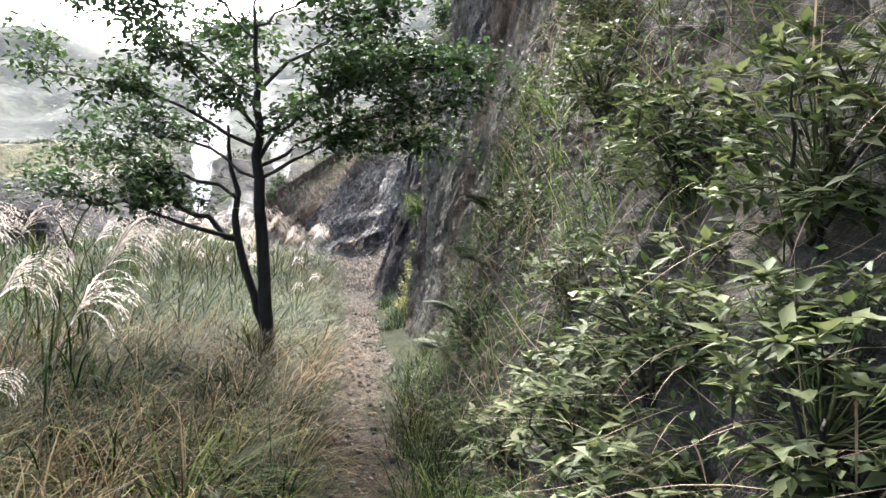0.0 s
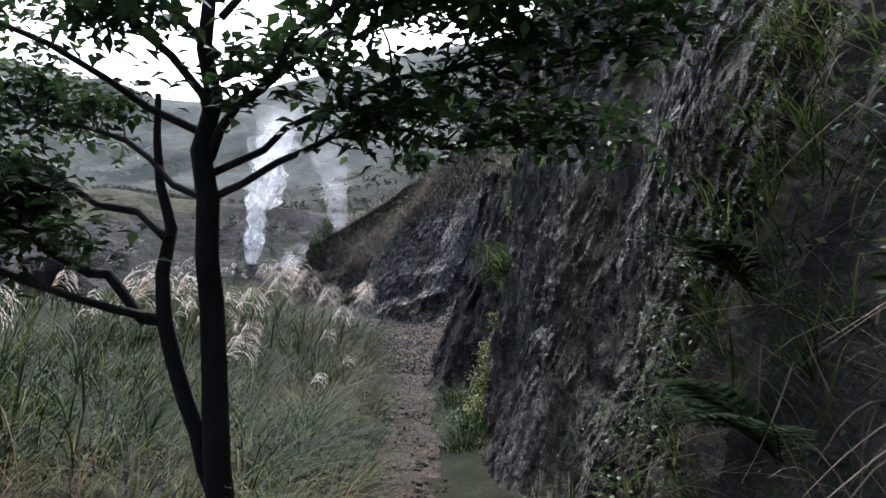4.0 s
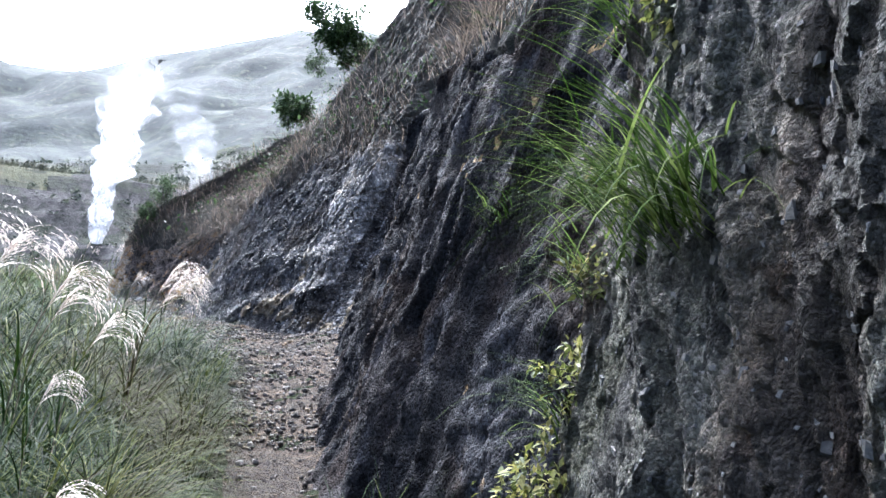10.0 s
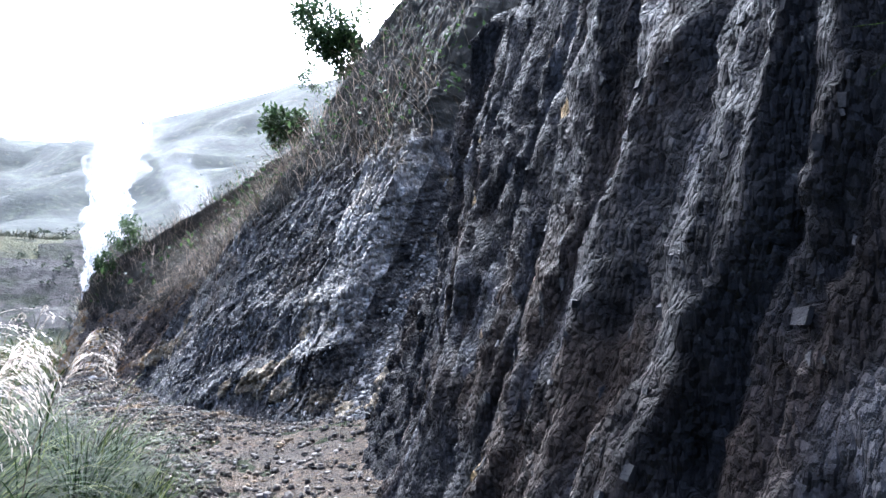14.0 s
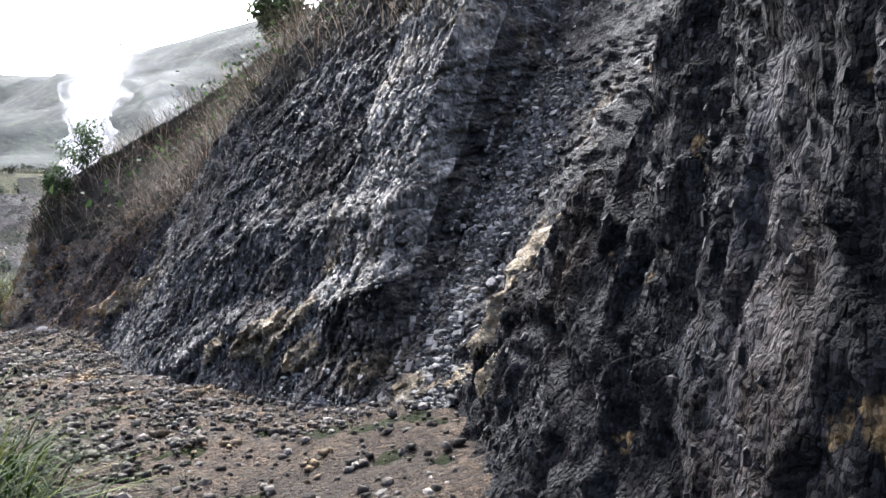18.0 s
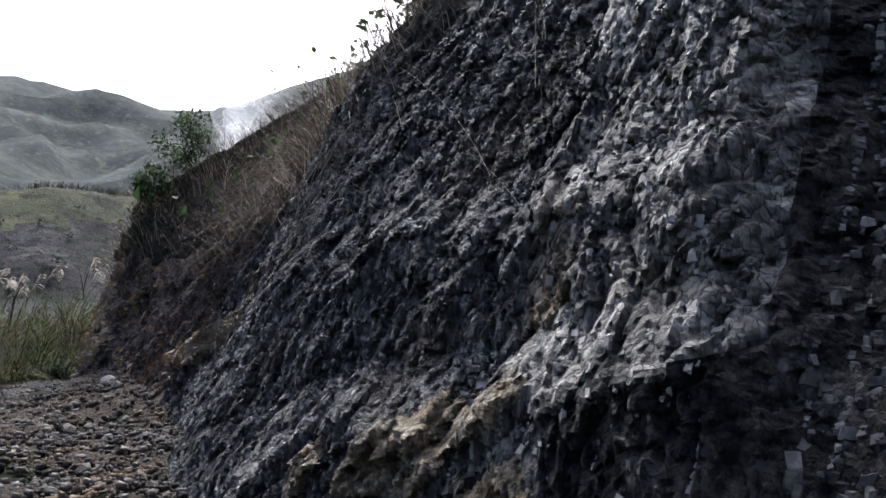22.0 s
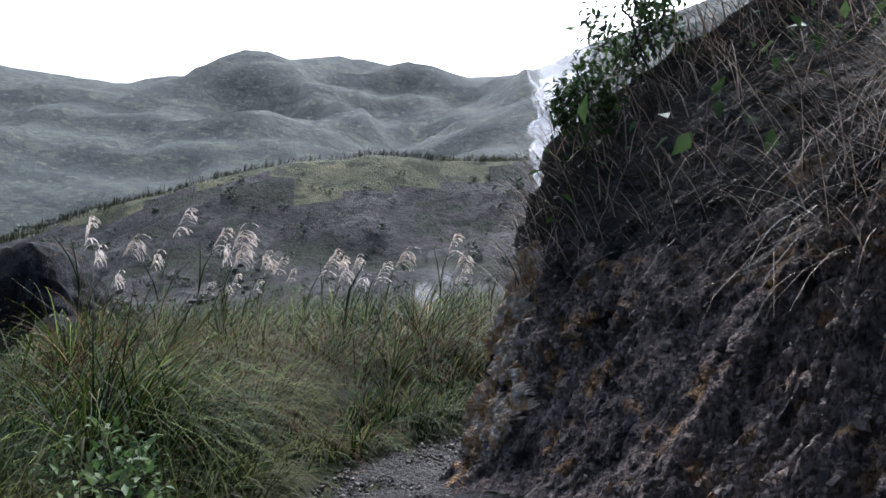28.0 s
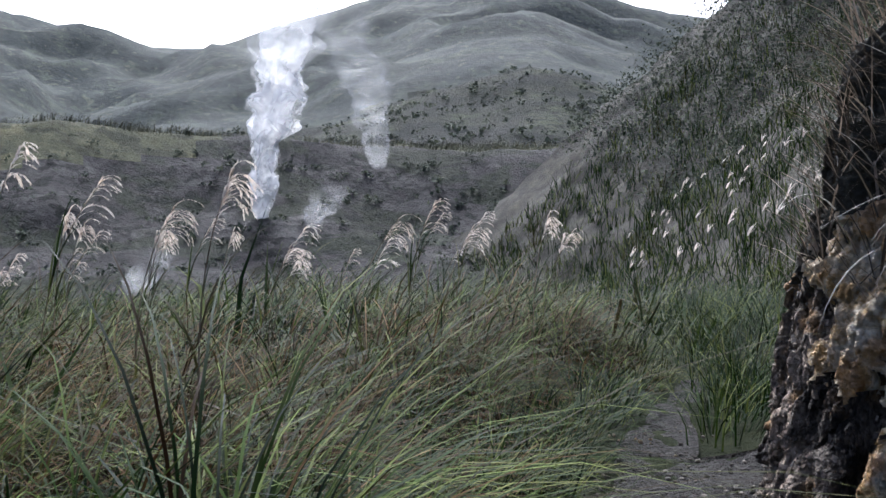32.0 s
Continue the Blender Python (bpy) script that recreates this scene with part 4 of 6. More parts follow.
def build_cliff():
    line_all = rounded(FOOT, 0.014)
    for i, (name, a, b, m, smooth, label) in enumerate(SECTIONS):
        fine = name in ("cliff_wet_face", "cliff_gully", "cliff_buttress", "cliff_spur", "cliff_nose")
        keep = np.nonzero((line_all[:, 1] >= a) & (line_all[:, 1] < b))[0]
        line = line_all[keep.min():min(keep.max() + 2, len(line_all))]
        arc = keep.min() * 0.014 + np.arange(len(line)) * 0.014
        skip = 1 if fine else 6 if i == 0 else 2
        pick = np.r_[np.arange(0, len(line) - 1, skip), len(line) - 1]
        line, arc = line[pick], arc[pick]
        bare = min(max(along(GREEN, np.array([a, b])).max() + 0.4, 1.4), 2.5)
        h = np.r_[np.arange(0, bare, 0.0145 if fine else 0.025), np.arange(bare, 4.6, 0.04 if bare > 2.4 else 0.09), np.arange(4.6, 7.4, 0.12)]
        x, y, z, ca, sa, over = cliff_point(line, along(INWARD, line[:, 1]), along(LEAN, line[:, 1]), h)
        at = line[:, 1]
        turn = np.interp(at, [22.9, 23.6, 28.0, 29.5], [0, 1, 1, 0])[:, None]
        way = arc[:, None] + turn * (y * 0.82 - x * 0.57 - 0.27 * z - 4.0 - arc[:, None])
        d = relief(way + 0 * z, z, along(BLOCKS, at)[:, None], along(FLUTES, at)[:, None], along(RUBBLE, at)[:, None], along(RUN, at)[:, None])
        if at[-1] > 23.2:
            broken = np.interp(at, [22.9, 23.5, 25.6, 26.6], [0, 1, 1, 0.25])[:, None] * np.interp(at, [27.5, 29.5], [1, 0])[:, None]
            d = d * (1 - broken) + broken * shattered(way + 0 * z, z) + ledges(np.broadcast_to(h[None], z.shape), at[:, None] + 0 * z)
        if b > 22.9:
            fan = np.interp(at, [22.8, 23.1, 23.6, 23.9], [0, 1, 1, 0])[:, None]
            d = d * (1 - 0.8 * fan) + fan * (0.12 * (0.5 - worley(x * 4, y * 4, z * 4, 131)[0]) + 0.07 * (0.5 - worley(x * 10, y * 10, z * 10, 132)[0]) + 0.035 * (0.5 - worley(x * 24, y * 24, z * 24, 133)[0]))
        if a < 16 < b:
            clod = np.interp(at, [14.9, 15.1, 16.2, 17.2], [0.6, 1, 1, 0])[:, None] * np.clip(1.6 - 0.3 * h, 0.3, 1)[None]
            d = d * (1 - 0.55 * clod) + clod * (0.11 * (0.55 - worley(x * 3.2, y * 3.2, z * 3.2, 121)[0]) + 0.06 * (0.5 - worley(x * 8, y * 8, z * 8, 122)[0]) + 0.03 * (0.5 - worley(x * 19, y * 19, z * 19, 123)[0]))
        d = d * np.clip((z - z[:, :1]) / 0.3 + 0.25, 0, 1)
        grain = 0.55 * fbm(x * 6, y * 6, z * 6, 3, 81)
        crust = np.full(x.shape, -1.0)
        for cx, cy, cz, reach in CRUSTS + NOSE_CRUSTS:
            crust = np.maximum(crust, 1 - np.sqrt((x - d * ca - cx) ** 2 + (y - d * sa - cy) ** 2 + (z - cz) ** 2) / (reach * 1.35) + grain)
        d = d + 0.055 * np.clip(crust * 2.5, 0, 1) + np.clip(crust * 2, 0, 1) * (0.03 * facets(arc[:, None] + 0 * z, z, 16.0, 14.0, 82)[0] + 0.03 * (0.5 - worley(x * 22, y * 22, z * 22, 83)[0]))
        x, y = x - d * ca, y - d * sa
        z = z + 0.3 * d * np.clip(over * 2, 0, 1)
        ob = mesh_np(name, np.stack([x, y, z], -1).reshape(-1, 3), grid_faces(*x.shape), M[m], smooth=smooth)
        ob.data.materials.append(M["hillside"])
        hh = np.broadcast_to(h[None], x.shape)[:-1, :-1]
        wob = 0.5 * fbm(x * 1.4, z * 1.4, y * 1.4, 4, 80)[:-1, :-1]
        ob.data.materials.append(M["crust"] if name == "cliff_nose" else M["yellow_crust"])
        index = (hh + wob > along(GREEN, at)[:-1, None]).astype(np.int32)
        # the first stretch is darker, for seeping water and for painted overhang shade
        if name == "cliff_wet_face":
            ob.data.materials.append(M["seep_shade_rock"])
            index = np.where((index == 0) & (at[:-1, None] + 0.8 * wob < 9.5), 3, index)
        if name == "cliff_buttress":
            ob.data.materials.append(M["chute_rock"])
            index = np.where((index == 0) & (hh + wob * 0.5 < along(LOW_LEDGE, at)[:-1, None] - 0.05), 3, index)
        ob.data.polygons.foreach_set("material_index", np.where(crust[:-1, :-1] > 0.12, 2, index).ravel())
        GRID[name] = np.stack([x, y, z], -1), h, along(GREEN, at), crust
        tagged(ob, label, "cliff", kind="structure")
        CLIFF[name] = ob
    # the hillside above and beyond
    line = rounded(FOOT, 0.5)
    h = np.r_[np.arange(0, 7, 0.5), np.arange(7, 26, 0.8)]
    beyond = line[:, 1] > 32.6
    x, y, z, ca, sa, over = cliff_point(line, along(INWARD, line[:, 1]), along(LEAN, line[:, 1]), h)
    d = 0.35 * fbm(y * 0.5, z * 0.5, x * 0.5, 4, 90)
    x, y, z = x - d * ca, y - d * sa, z + 0.4 * d
    sink = np.where(beyond[:, None] | (h[None] > 7.0), 0.0, 0.6)
    x, y = x + sink * ca, y + sink * sa
    ob = mesh_np("hillside", np.stack([x, y, z], -1).reshape(-1, 3), grid_faces(*x.shape), M["hillside"])
    tagged(ob, "steep scrubby hillside of dry grass above the cliff", "hillside", kind="structure")
    CLIFF["hillside"] = ob


build_cliff()

# ---- plants ----
RNG = np.random.RandomState(7)
WIND = 0.35     # radians: the way the grass leans, from +x


def grass_at(xy, hmin, hmax, per, bag, width=0.008, spread=0.12, segs=5):
    """Tufts of long blades at places on the ground."""
    n = len(xy) * per
    p = np.repeat(xy, per, 0) + RNG.normal(0, spread, (n, 2))
    tall = np.repeat(RNG.uniform(hmin, hmax, len(xy)), per)
    z = ground_z(p[:, 0], p[:, 1]) - 0.03
    out = p - np.repeat(xy, per, 0)
    way = np.c_[np.cos(WIND), np.sin(WIND)] * 0.75 + out / (spread * 1.2) + RNG.normal(0, 0.5, (n, 2))
    az = np.arctan2(way[:, 1], way[:, 0])
    bag.add(*ribbons(np.c_[p, z], az, tall * RNG.uniform(0.65, 1.25, n), RNG.uniform(0.0, 0.55, n), RNG.uniform(0.8, 2.6, n), width * RNG.uniform(0.6, 1.4, n), segs))


def fountain(xy, hmin, hmax, per, bag, width=0.009):
    """Silvergrass tussocks: dense tufts whose blades rise together and arch outwards on all sides."""
    n = len(xy) * per
    tall = np.repeat(RNG.uniform(hmin, hmax, len(xy)), per)
    az = RNG.uniform(0, 2 * np.pi, n)
    root = np.repeat(xy, per, 0) + np.c_[np.cos(az), np.sin(az)] * RNG.uniform(0, 0.09, n)[:, None]
    az = np.arctan2(np.sin(az) + 0.8 * math.sin(WIND), np.cos(az) + 0.8 * math.cos(WIND)) + RNG.normal(0, 0.5, n)
    out = RNG.uniform(0, 1, n) ** 0.8
    bag.add(*ribbons(np.c_[root, ground_z(root[:, 0], root[:, 1]) - 0.03], az, tall * RNG.uniform(0.65, 1.35, n), 0.06 + 0.6 * out, 1.1 + 1.5 * RNG.uniform(0, 1, n), width * RNG.uniform(0.5, 1.3, n), 5))


def mound(q, tall, per, bag, width):
    """One tussock: blades rise from a tight foot and droop to the ground on all sides, most of them downwind."""
    az = RNG.uniform(0, 2 * np.pi, per)
    foot = q + np.c_[np.cos(az), np.sin(az)] * RNG.uniform(0, 0.13, per)[:, None]
    az = np.arctan2(np.sin(az) + 0.9 * math.sin(WIND), np.cos(az) + 0.9 * math.cos(WIND)) + RNG.normal(0, 0.4, per)
    out = RNG.uniform(0, 1, per)
    bag.add(*ribbons(np.c_[foot, ground_z(foot[:, 0], foot[:, 1]) - 0.03], az, tall * RNG.uniform(0.75, 1.5, per), 0.05 + 0.6 * out, 1.2 + 1.5 * RNG.uniform(0, 1, per), width * RNG.uniform(0.6, 1.3, per), 6))


def scatter(n, x0, x1, y0, y1, keep):
    p = np.c_[RNG.uniform(x0, x1, n), RNG.uniform(y0, y1, n)]
    return p[keep(p)]


def grassy(p, margin=0.05):
    return p[:, 0] < track_x(p[:, 1]) - along(TREAD, p[:, 1]) - margin


def open_corner(p):
    """The low ground west of the last bend, where rocks show instead of tall grass."""
    return (p[:, 1] > 26.9) & (p[:, 1] < 52) & (p[:, 0] < -3.6 - (p[:, 1] - 27.2) * 1.03)


def clear_of_walker(p, r=0.8):
    """Keeps stalks out of the line where the walk leaves the gravel."""
    k = np.linspace(0, 1, 30)
    line = np.c_[-4.2 - 1.75 * k, 27.6 + 0.98 * k]
    return np.min(np.hypot(p[:, None, 0] - line[None, :, 0], p[:, None, 1] - line[None, :, 1]), 1) > r


def build_grass():
    bag = Bag()
    free = lambda q: grassy(q) & ~open_corner(q) & (np.hypot(q[:, 0] + 1.15, q[:, 1] - 9.2) > 0.22)
    p = scatter(9000, -7.0, 0.4, -4, 37, free)
    d = track_x(p[:, 1]) - along(TREAD, p[:, 1]) - p[:, 0]
    edge, near, wide = d < 0.45, (d >= 0.45) & (d < 1.9), (d >= 1.9) & clear_of_walker(p) & (RNG.rand(len(d)) < 0.14)
    away = clear_of_walker(p)
    edge, near = edge & away & (RNG.rand(len(d)) < 0.6), near & away & (RNG.rand(len(d)) < 0.36)
    grass_at(p[edge], 0.25, 0.65, 28, bag, 0.011, 0.07, 4)
    early = p[:, 1] < 10
    sparse = RNG.rand(len(p)) < 0.5
    fountain(p[near & early & sparse], 0.45, 0.95, 90, bag, 0.012)
    mid = p[:, 1] < 26.5
    fountain(p[near & ~early & mid & sparse], 0.6, 1.15, 90, bag, 0.010)
    q = scatter(600, -7.0, -3.6, 26.8, 29.6, lambda q: grassy(q, 0.1) & ~clear_of_walker(q, 0.8))
    grass_at(q, 0.15, 0.38, 20, bag, 0.010, 0.08, 3)
    q = scatter(600, -5, 1.5, 33.6, 42, lambda q: (q[:, 0] > track_x(q[:, 1]) + along(TREAD, q[:, 1]) + 0.1) & (q[:, 0] < foot_x(q[:, 1])))
    grass_at(q, 0.5, 0.95, 36, bag, 0.009, 0.14, 3)
    ob = bag.ob("tall_grass", M["blade"])
    tagged(ob, "tall green silvergrass bending over beside the path", "grass", kind="stuff")
    bag = Bag()
    grass_at(p[wide & mid], 0.6, 1.25, 34, bag, 0.017, 0.12, 4)
    p = scatter(1700, -26, -6.8, -4, 62, lambda q: (q[:, 0] < -6.8) & ~open_corner(q))
    p = np.r_[p, scatter(450, -12, 1, 37, 62, lambda q: q[:, 0] < foot_x(q[:, 1]) - 0.2)]
    grass_at(p, 0.7, 1.3, 12, bag, 0.031, 0.28, 2)
    q = scatter(1500, -26, -4, 27.5, 48, open_corner)
    grass_at(q[clear_of_walker(q, 1.0)], 0.15, 0.4, 16, bag, 0.012, 0.14, 3)
    q = scatter(1400, -10, -4.6, 27.2, 34, open_corner)
    grass_at(q[clear_of_walker(q, 0.6)], 0.12, 0.34, 18, bag, 0.009, 0.1, 3)
    ob = bag.ob("distant_grass", M["blade"])
    tagged(ob, "wide stand of silvergrass running down to the valley", "grass", kind="stuff")
    # dry bleached blades among the green where the walk begins
    bag = Bag()
    p = scatter(1000, -6.5, 0.2, -1, 11, free)
    fountain(p, 0.45, 1.0, 17, bag, 0.0105)
    ob = bag.ob("bleached_grass", M["straw"])
    tagged(ob, "bleached dry blades among the green silvergrass", "grass", kind="stuff")
    # the last stand: mounded tussocks, each of green, pale and brown blades that droop with the wind
    gx, gy = np.meshgrid(np.arange(-13, -3.4, 0.42), np.arange(27, 41, 0.42), indexing="ij")
    c = np.c_[gx.ravel(), gy.ravel()] + RNG.uniform(-0.17, 0.17, (gx.size, 2))
    c = c[grassy(c, 0.12) & ~open_corner(c) & clear_of_walker(c, 0.7)]
    swell = 0.86 + 0.32 * fbm(c[:, 0] * 0.8, c[:, 1] * 0.8, 0 * c[:, 0], 3, 33)
    brown = fbm(c[:, 0] * 0.5, c[:, 1] * 0.5, 0 * c[:, 0], 3, 34) + 0.16 * np.clip(-5.6 - c[:, 0], -1, 1.5) > 0.14
    close = np.hypot(c[:, 0] + 5.2, c[:, 1] - 30.5) < 4.2
    edge = np.where(clear_of_walker(c, 1.3), 1, 0.55) * np.clip((track_x(c[:, 1]) - along(TREAD, c[:, 1]) - c[:, 0]) / 1.2, 0.3, 1)
    for name, material, few, many, label in (("green_tussock_grass", M["blade"], 84, 44, "green silvergrass tussocks drooping with the wind"), ("pale_grass", M["tussock"], 20, 14, "pale arching blades mixed into the green silvergrass"), ("brown_grass", M["brown_blade"], 12, 44, "brown dead blades standing in the silvergrass")):
        bag = Bag()
        for here in (close, ~close):
            for dead in (brown, ~brown):
                pick, per = here & dead, (many if dead is brown else few)
                per, width = (per, 0.009) if here is close else (int(per * 0.5), 0.013)
                for q, tall in zip(c[pick], (swell * edge)[pick]):
                    mound(q, tall, per, bag, width)
        tagged(bag.ob(name, material), label, "grass", kind="stuff")
    # short weeds along the cliff foot
    bag = Bag()
    y = np.r_[RNG.uniform(0, 10, 420), RNG.uniform(13.4, 16.4, 130)]
    q = np.c_[foot_x(y) - np.abs(RNG.normal(0.05, 0.12, len(y))), y]
    grass_at(q, 0.2, 0.6, 24, bag, 0.007, 0.09, 3)
    ob = bag.ob("foot_weeds", M["blade"])
    tagged(ob, "low weeds and grass along the foot of the cliff", "weeds", kind="stuff")


build_grass()


def make_plume(seed, length, droop, strands, reach=1.0):
    """One flowering stalk of silvergrass: stem > combed feathery plume, leaf blades."""
    rng = np.random.RandomState(seed)
    n = 11
    t = np.linspace(0, 1, n)
    lean = 0.02 + 0.17 * t ** 2.2
    stem = np.c_[lean * length * t, 0 * t, length * t * (1 - 0.1 * t)]
    v, f = tube(stem, np.linspace(0.0035, 0.0013, n), 5)
    ob = mesh_np("silvergrass_stalk", v, f, M["dry_blade"])
    k = strands
    at = np.sort(rng.uniform(0.83, 1.0, k))
    root = np.c_[np.interp(at, t, stem[:, 0]), rng.normal(0, 0.002, k), np.interp(at, t, stem[:, 2])]
    L = reach * rng.uniform(0.2, 0.3, k) * (1.1 - 0.35 * (at - 0.83) / 0.17)
    az, ti, cu = rng.normal(0, 0.26, k), rng.uniform(0.12, 0.3, k) + 0.25 * (1 - at) / 0.17, rng.uniform(0.85, 1.15, k) * droop
    bag = Bag()
    bag.add(*ribbons(root, az, L, ti, cu, np.full(k, 0.0032), 9))
    # silky hairs along each strand
    segs = 11
    p, step = root.copy(), L / segs
    for j in range(segs):
        th = ti + cu * (j + 0.5) / segs
        way = np.c_[np.cos(az) * np.sin(th), np.sin(az) * np.sin(th), np.cos(th)]
        p = p + way * step[:, None]
        if j > 0:
            for side in (-1, 1):
                bag.add(*ribbons(p + rng.normal(0, 0.001, (k, 3)), az + side * rng.uniform(0.25, 0.6, k), rng.uniform(0.012, 0.022, k), th + rng.normal(0, 0.15, k), rng.uniform(0.1, 0.5, k), np.full(k, 0.0042), 1))
    bag.ob("plume", M["plume"], ob)
    bag = Bag()
    q = 5
    up = rng.uniform(0.1, 0.6, q)
    bag.add(*ribbons(np.c_[np.interp(up, t, stem[:, 0]), 0 * up, np.interp(up, t, stem[:, 2])], rng.uniform(0, 6.28, q), rng.uniform(0.3, 0.55, q), rng.uniform(0.1, 0.4, q), rng.uniform(0.8, 2.0, q), np.full(q, 0.008), 6))
    bag.ob("leaf_blade", M["blade"], ob)
    tagged(ob, "tall silvergrass stalk with a feathery drooping plume", "grass stalk", "silvergrass stalks")
    return ob


def build_plumes():
    kinds = [make_plume(1, 1.0, 1.9, 20), make_plume(2, 1.1, 2.3, 16, 0.6), make_plume(3, 0.9, 2.3, 22), make_plume(4, 1.15, 2.0, 14, 0.6)]
    def put(x, y, s, turn, k, tilt=0.0, lift=0.0):
        z = float(ground_z(np.array([x]), np.array([y]))[0]) + lift
        m = pose(x, y, z - 0.02, 0, tilt, turn) @ Matrix.Scale(s, 4)
        c = copy_thing(kinds[k], m)
        c.scale = (s, s, s)
    # the ones beside the path, then the loose crowd behind
    heads = [(-2.12, 17.05, 1.72, 0), (-1.9, 17.0, 1.58, 2), (-2.4, 17.2, 1.62, 0), (-1.58, 17.1, 1.38, 2), (-1.7, 17.35, 1.24, 0), (-1.4, 17.2, 1.1, 2), (-2.25, 16.8, 1.5, 2), (-2.6, 17.5, 1.75, 1),
             (-1.22, 18.6, 1.36, 0), (-1.18, 18.55, 1.24, 2), (-1.3, 18.75, 1.14, 0), (-1.45, 19.9, 1.05, 2), (-1.35, 20.3, 0.98, 0), (-1.5, 21.2, 1.0, 2), (-1.25, 13.6, 0.62, 2), (-1.1, 15.0, 0.7, 0),
             (-1.6, 6.1, 1.2, 0), (-1.68, 6.2, 1.05, 2), (-2.1, 6.0, 1.05, 1), (-2.5, 6.0, 1.2, 0), (-2.4, 8.6, 1.75, 2), (-2.6, 8.4, 1.65, 0), (-2.9, 9.0, 1.6, 2), (-1.35, 4.6, 0.95, 0), (-2.3, 11.0, 1.5, 0), (-2.0, 12.6, 1.35, 2), (-3.2, 12.0, 1.6, 1), (-1.9, 5.0, 1.0, 2), (-2.7, 7.2, 1.25, 0), (-3.3, 7.0, 1.2, 2), (-2.0, 7.6, 1.1, 2), (-3.6, 8.4, 1.3, 0), (-3.0, 10.2, 1.5, 2), (-1.75, 9.8, 1.2, 0), (-2.3, 4.6, 0.95, 0), (-4.2, 9.6, 1.4, 2), (-3.9, 11.2, 1.6, 0), (-1.6, 11.6, 1.0, 2), (-2.6, 13.6, 1.5, 0), (-2.2, 14.8, 1.4, 2)]
    for i, (x, y, z, k) in enumerate(heads):
        s = (z + (0.4 if y < 10 else 0.08)) / (0.92, 1.01, 0.83, 1.06)[k]
        put(x - 0.3 * s, y, s, (i * 37) % 50 - 20, k, 3)
    rng = np.random.RandomState(11)
    n = 0
    while n < 84:
        x, y = rng.uniform(-10, -1.2), rng.choice([rng.uniform(1, 40), rng.uniform(1, 40), rng.uniform(31.5, 38)])
        if open_corner(np.array([[x, y]]))[0] or not grassy(np.array([[x, y]]), 0.8)[0] or not clear_of_walker(np.array([[x, y]]), 2.0)[0]:
            continue
        if y < 24 and rng.rand() < 0.3:
            continue
        put(x, y, rng.uniform(0.95, 1.3) if y < 29 else rng.uniform(0.85, 1.45), rng.normal(10, 40), rng.choice([1, 3]) if y > 24 else rng.randint(4), rng.uniform(-6, 8))
        n += 1
    for k in kinds:
        for o in (*k.children, k):
            bpy.data.objects.remove(o)


build_plumes()


def shrub(name, centre, radius, count, size, material, label, seed, stems=7, flat=0.7, droop=0.0, category="shrub", whorl=0):
    """A leafy bush: stems and leaves in clumps with gaps between them."""
    rng = np.random.RandomState(seed)
    c = np.array(centre, float)
    R = np.array(radius, float)
    ob = bpy.data.objects.new(name, None)
    scene.collection.objects.link(ob)
    foot = c - np.array([0, 0, R[2] * 0.9])
    ob.location = foot
    for i in range(stems):
        d = rng.normal(0, 1, 3)
        d[2] = abs(d[2]) * 0.8
        d /= np.linalg.norm(d)
        end = c + d * R * rng.uniform(0.55, 1.0)
        start = c - np.array([0, 0, R[2] * 0.9]) + rng.normal(0, 0.1, 3) * R
        v, f = tube(bent(start, end, 0.04, 6, 0.03, rng) - foot, np.linspace(0.010, 0.003, 6) * min(1.0, R[0] / 0.3), 5)
        mesh_np("stem", v, f, M["bark"], ob)
    bag = Bag()
    clumps = max(stems * 3, 12) if not whorl else max(count // whorl, 8)
    cd = rng.normal(0, 1, (clumps, 3))
    cd /= np.linalg.norm(cd, axis=1, keepdims=True)
    cc = c + cd * R * rng.uniform(0.45, 1.0, (clumps, 1))
    which = rng.randint(0, clumps, count)
    if whorl:
        a = rng.uniform(0, 2 * np.pi, count)
        p = cc[which] + rng.normal(0, 0.012, (count, 3))
        tip = (cc - c) / R
        dirs = np.c_[np.cos(a), np.sin(a), rng.normal(0.05, 0.3, count)] + 0.35 * tip[which]
        up = np.tile([0.0, 0.0, 1.0], (count, 1)) + 0.3 * tip[which] + rng.normal(0, 0.2, (count, 3))
        bag.add(*leafage(p - foot, dirs, up, size * rng.uniform(0.55, 1.2, count), 0.4, 0.2))
        for q in cc[::2]:
            bag.add(*tube(bent(c - [0, 0, R[2] * 0.4], q, 0.02, 4, 0.01, rng) - foot, np.linspace(0.004, 0.0015, 4), 4))
    else:
        p = cc[which] + rng.normal(0, 0.22, (count, 3)) * R.min()
        dirs = (p - c) / R * 0.6 + rng.normal(0, 0.6, (count, 3))
        dirs[:, 2] -= 0.15 + droop
        up = np.tile([0.0, 0.0, 1.0], (count, 1)) + rng.normal(0, 0.35, (count, 3))
        bag.add(*leafage(p - foot, dirs, up, size * rng.uniform(0.6, 1.3, count)))
    bag.ob("leaves", material, ob)
    tagged(ob, label, category)
    return ob


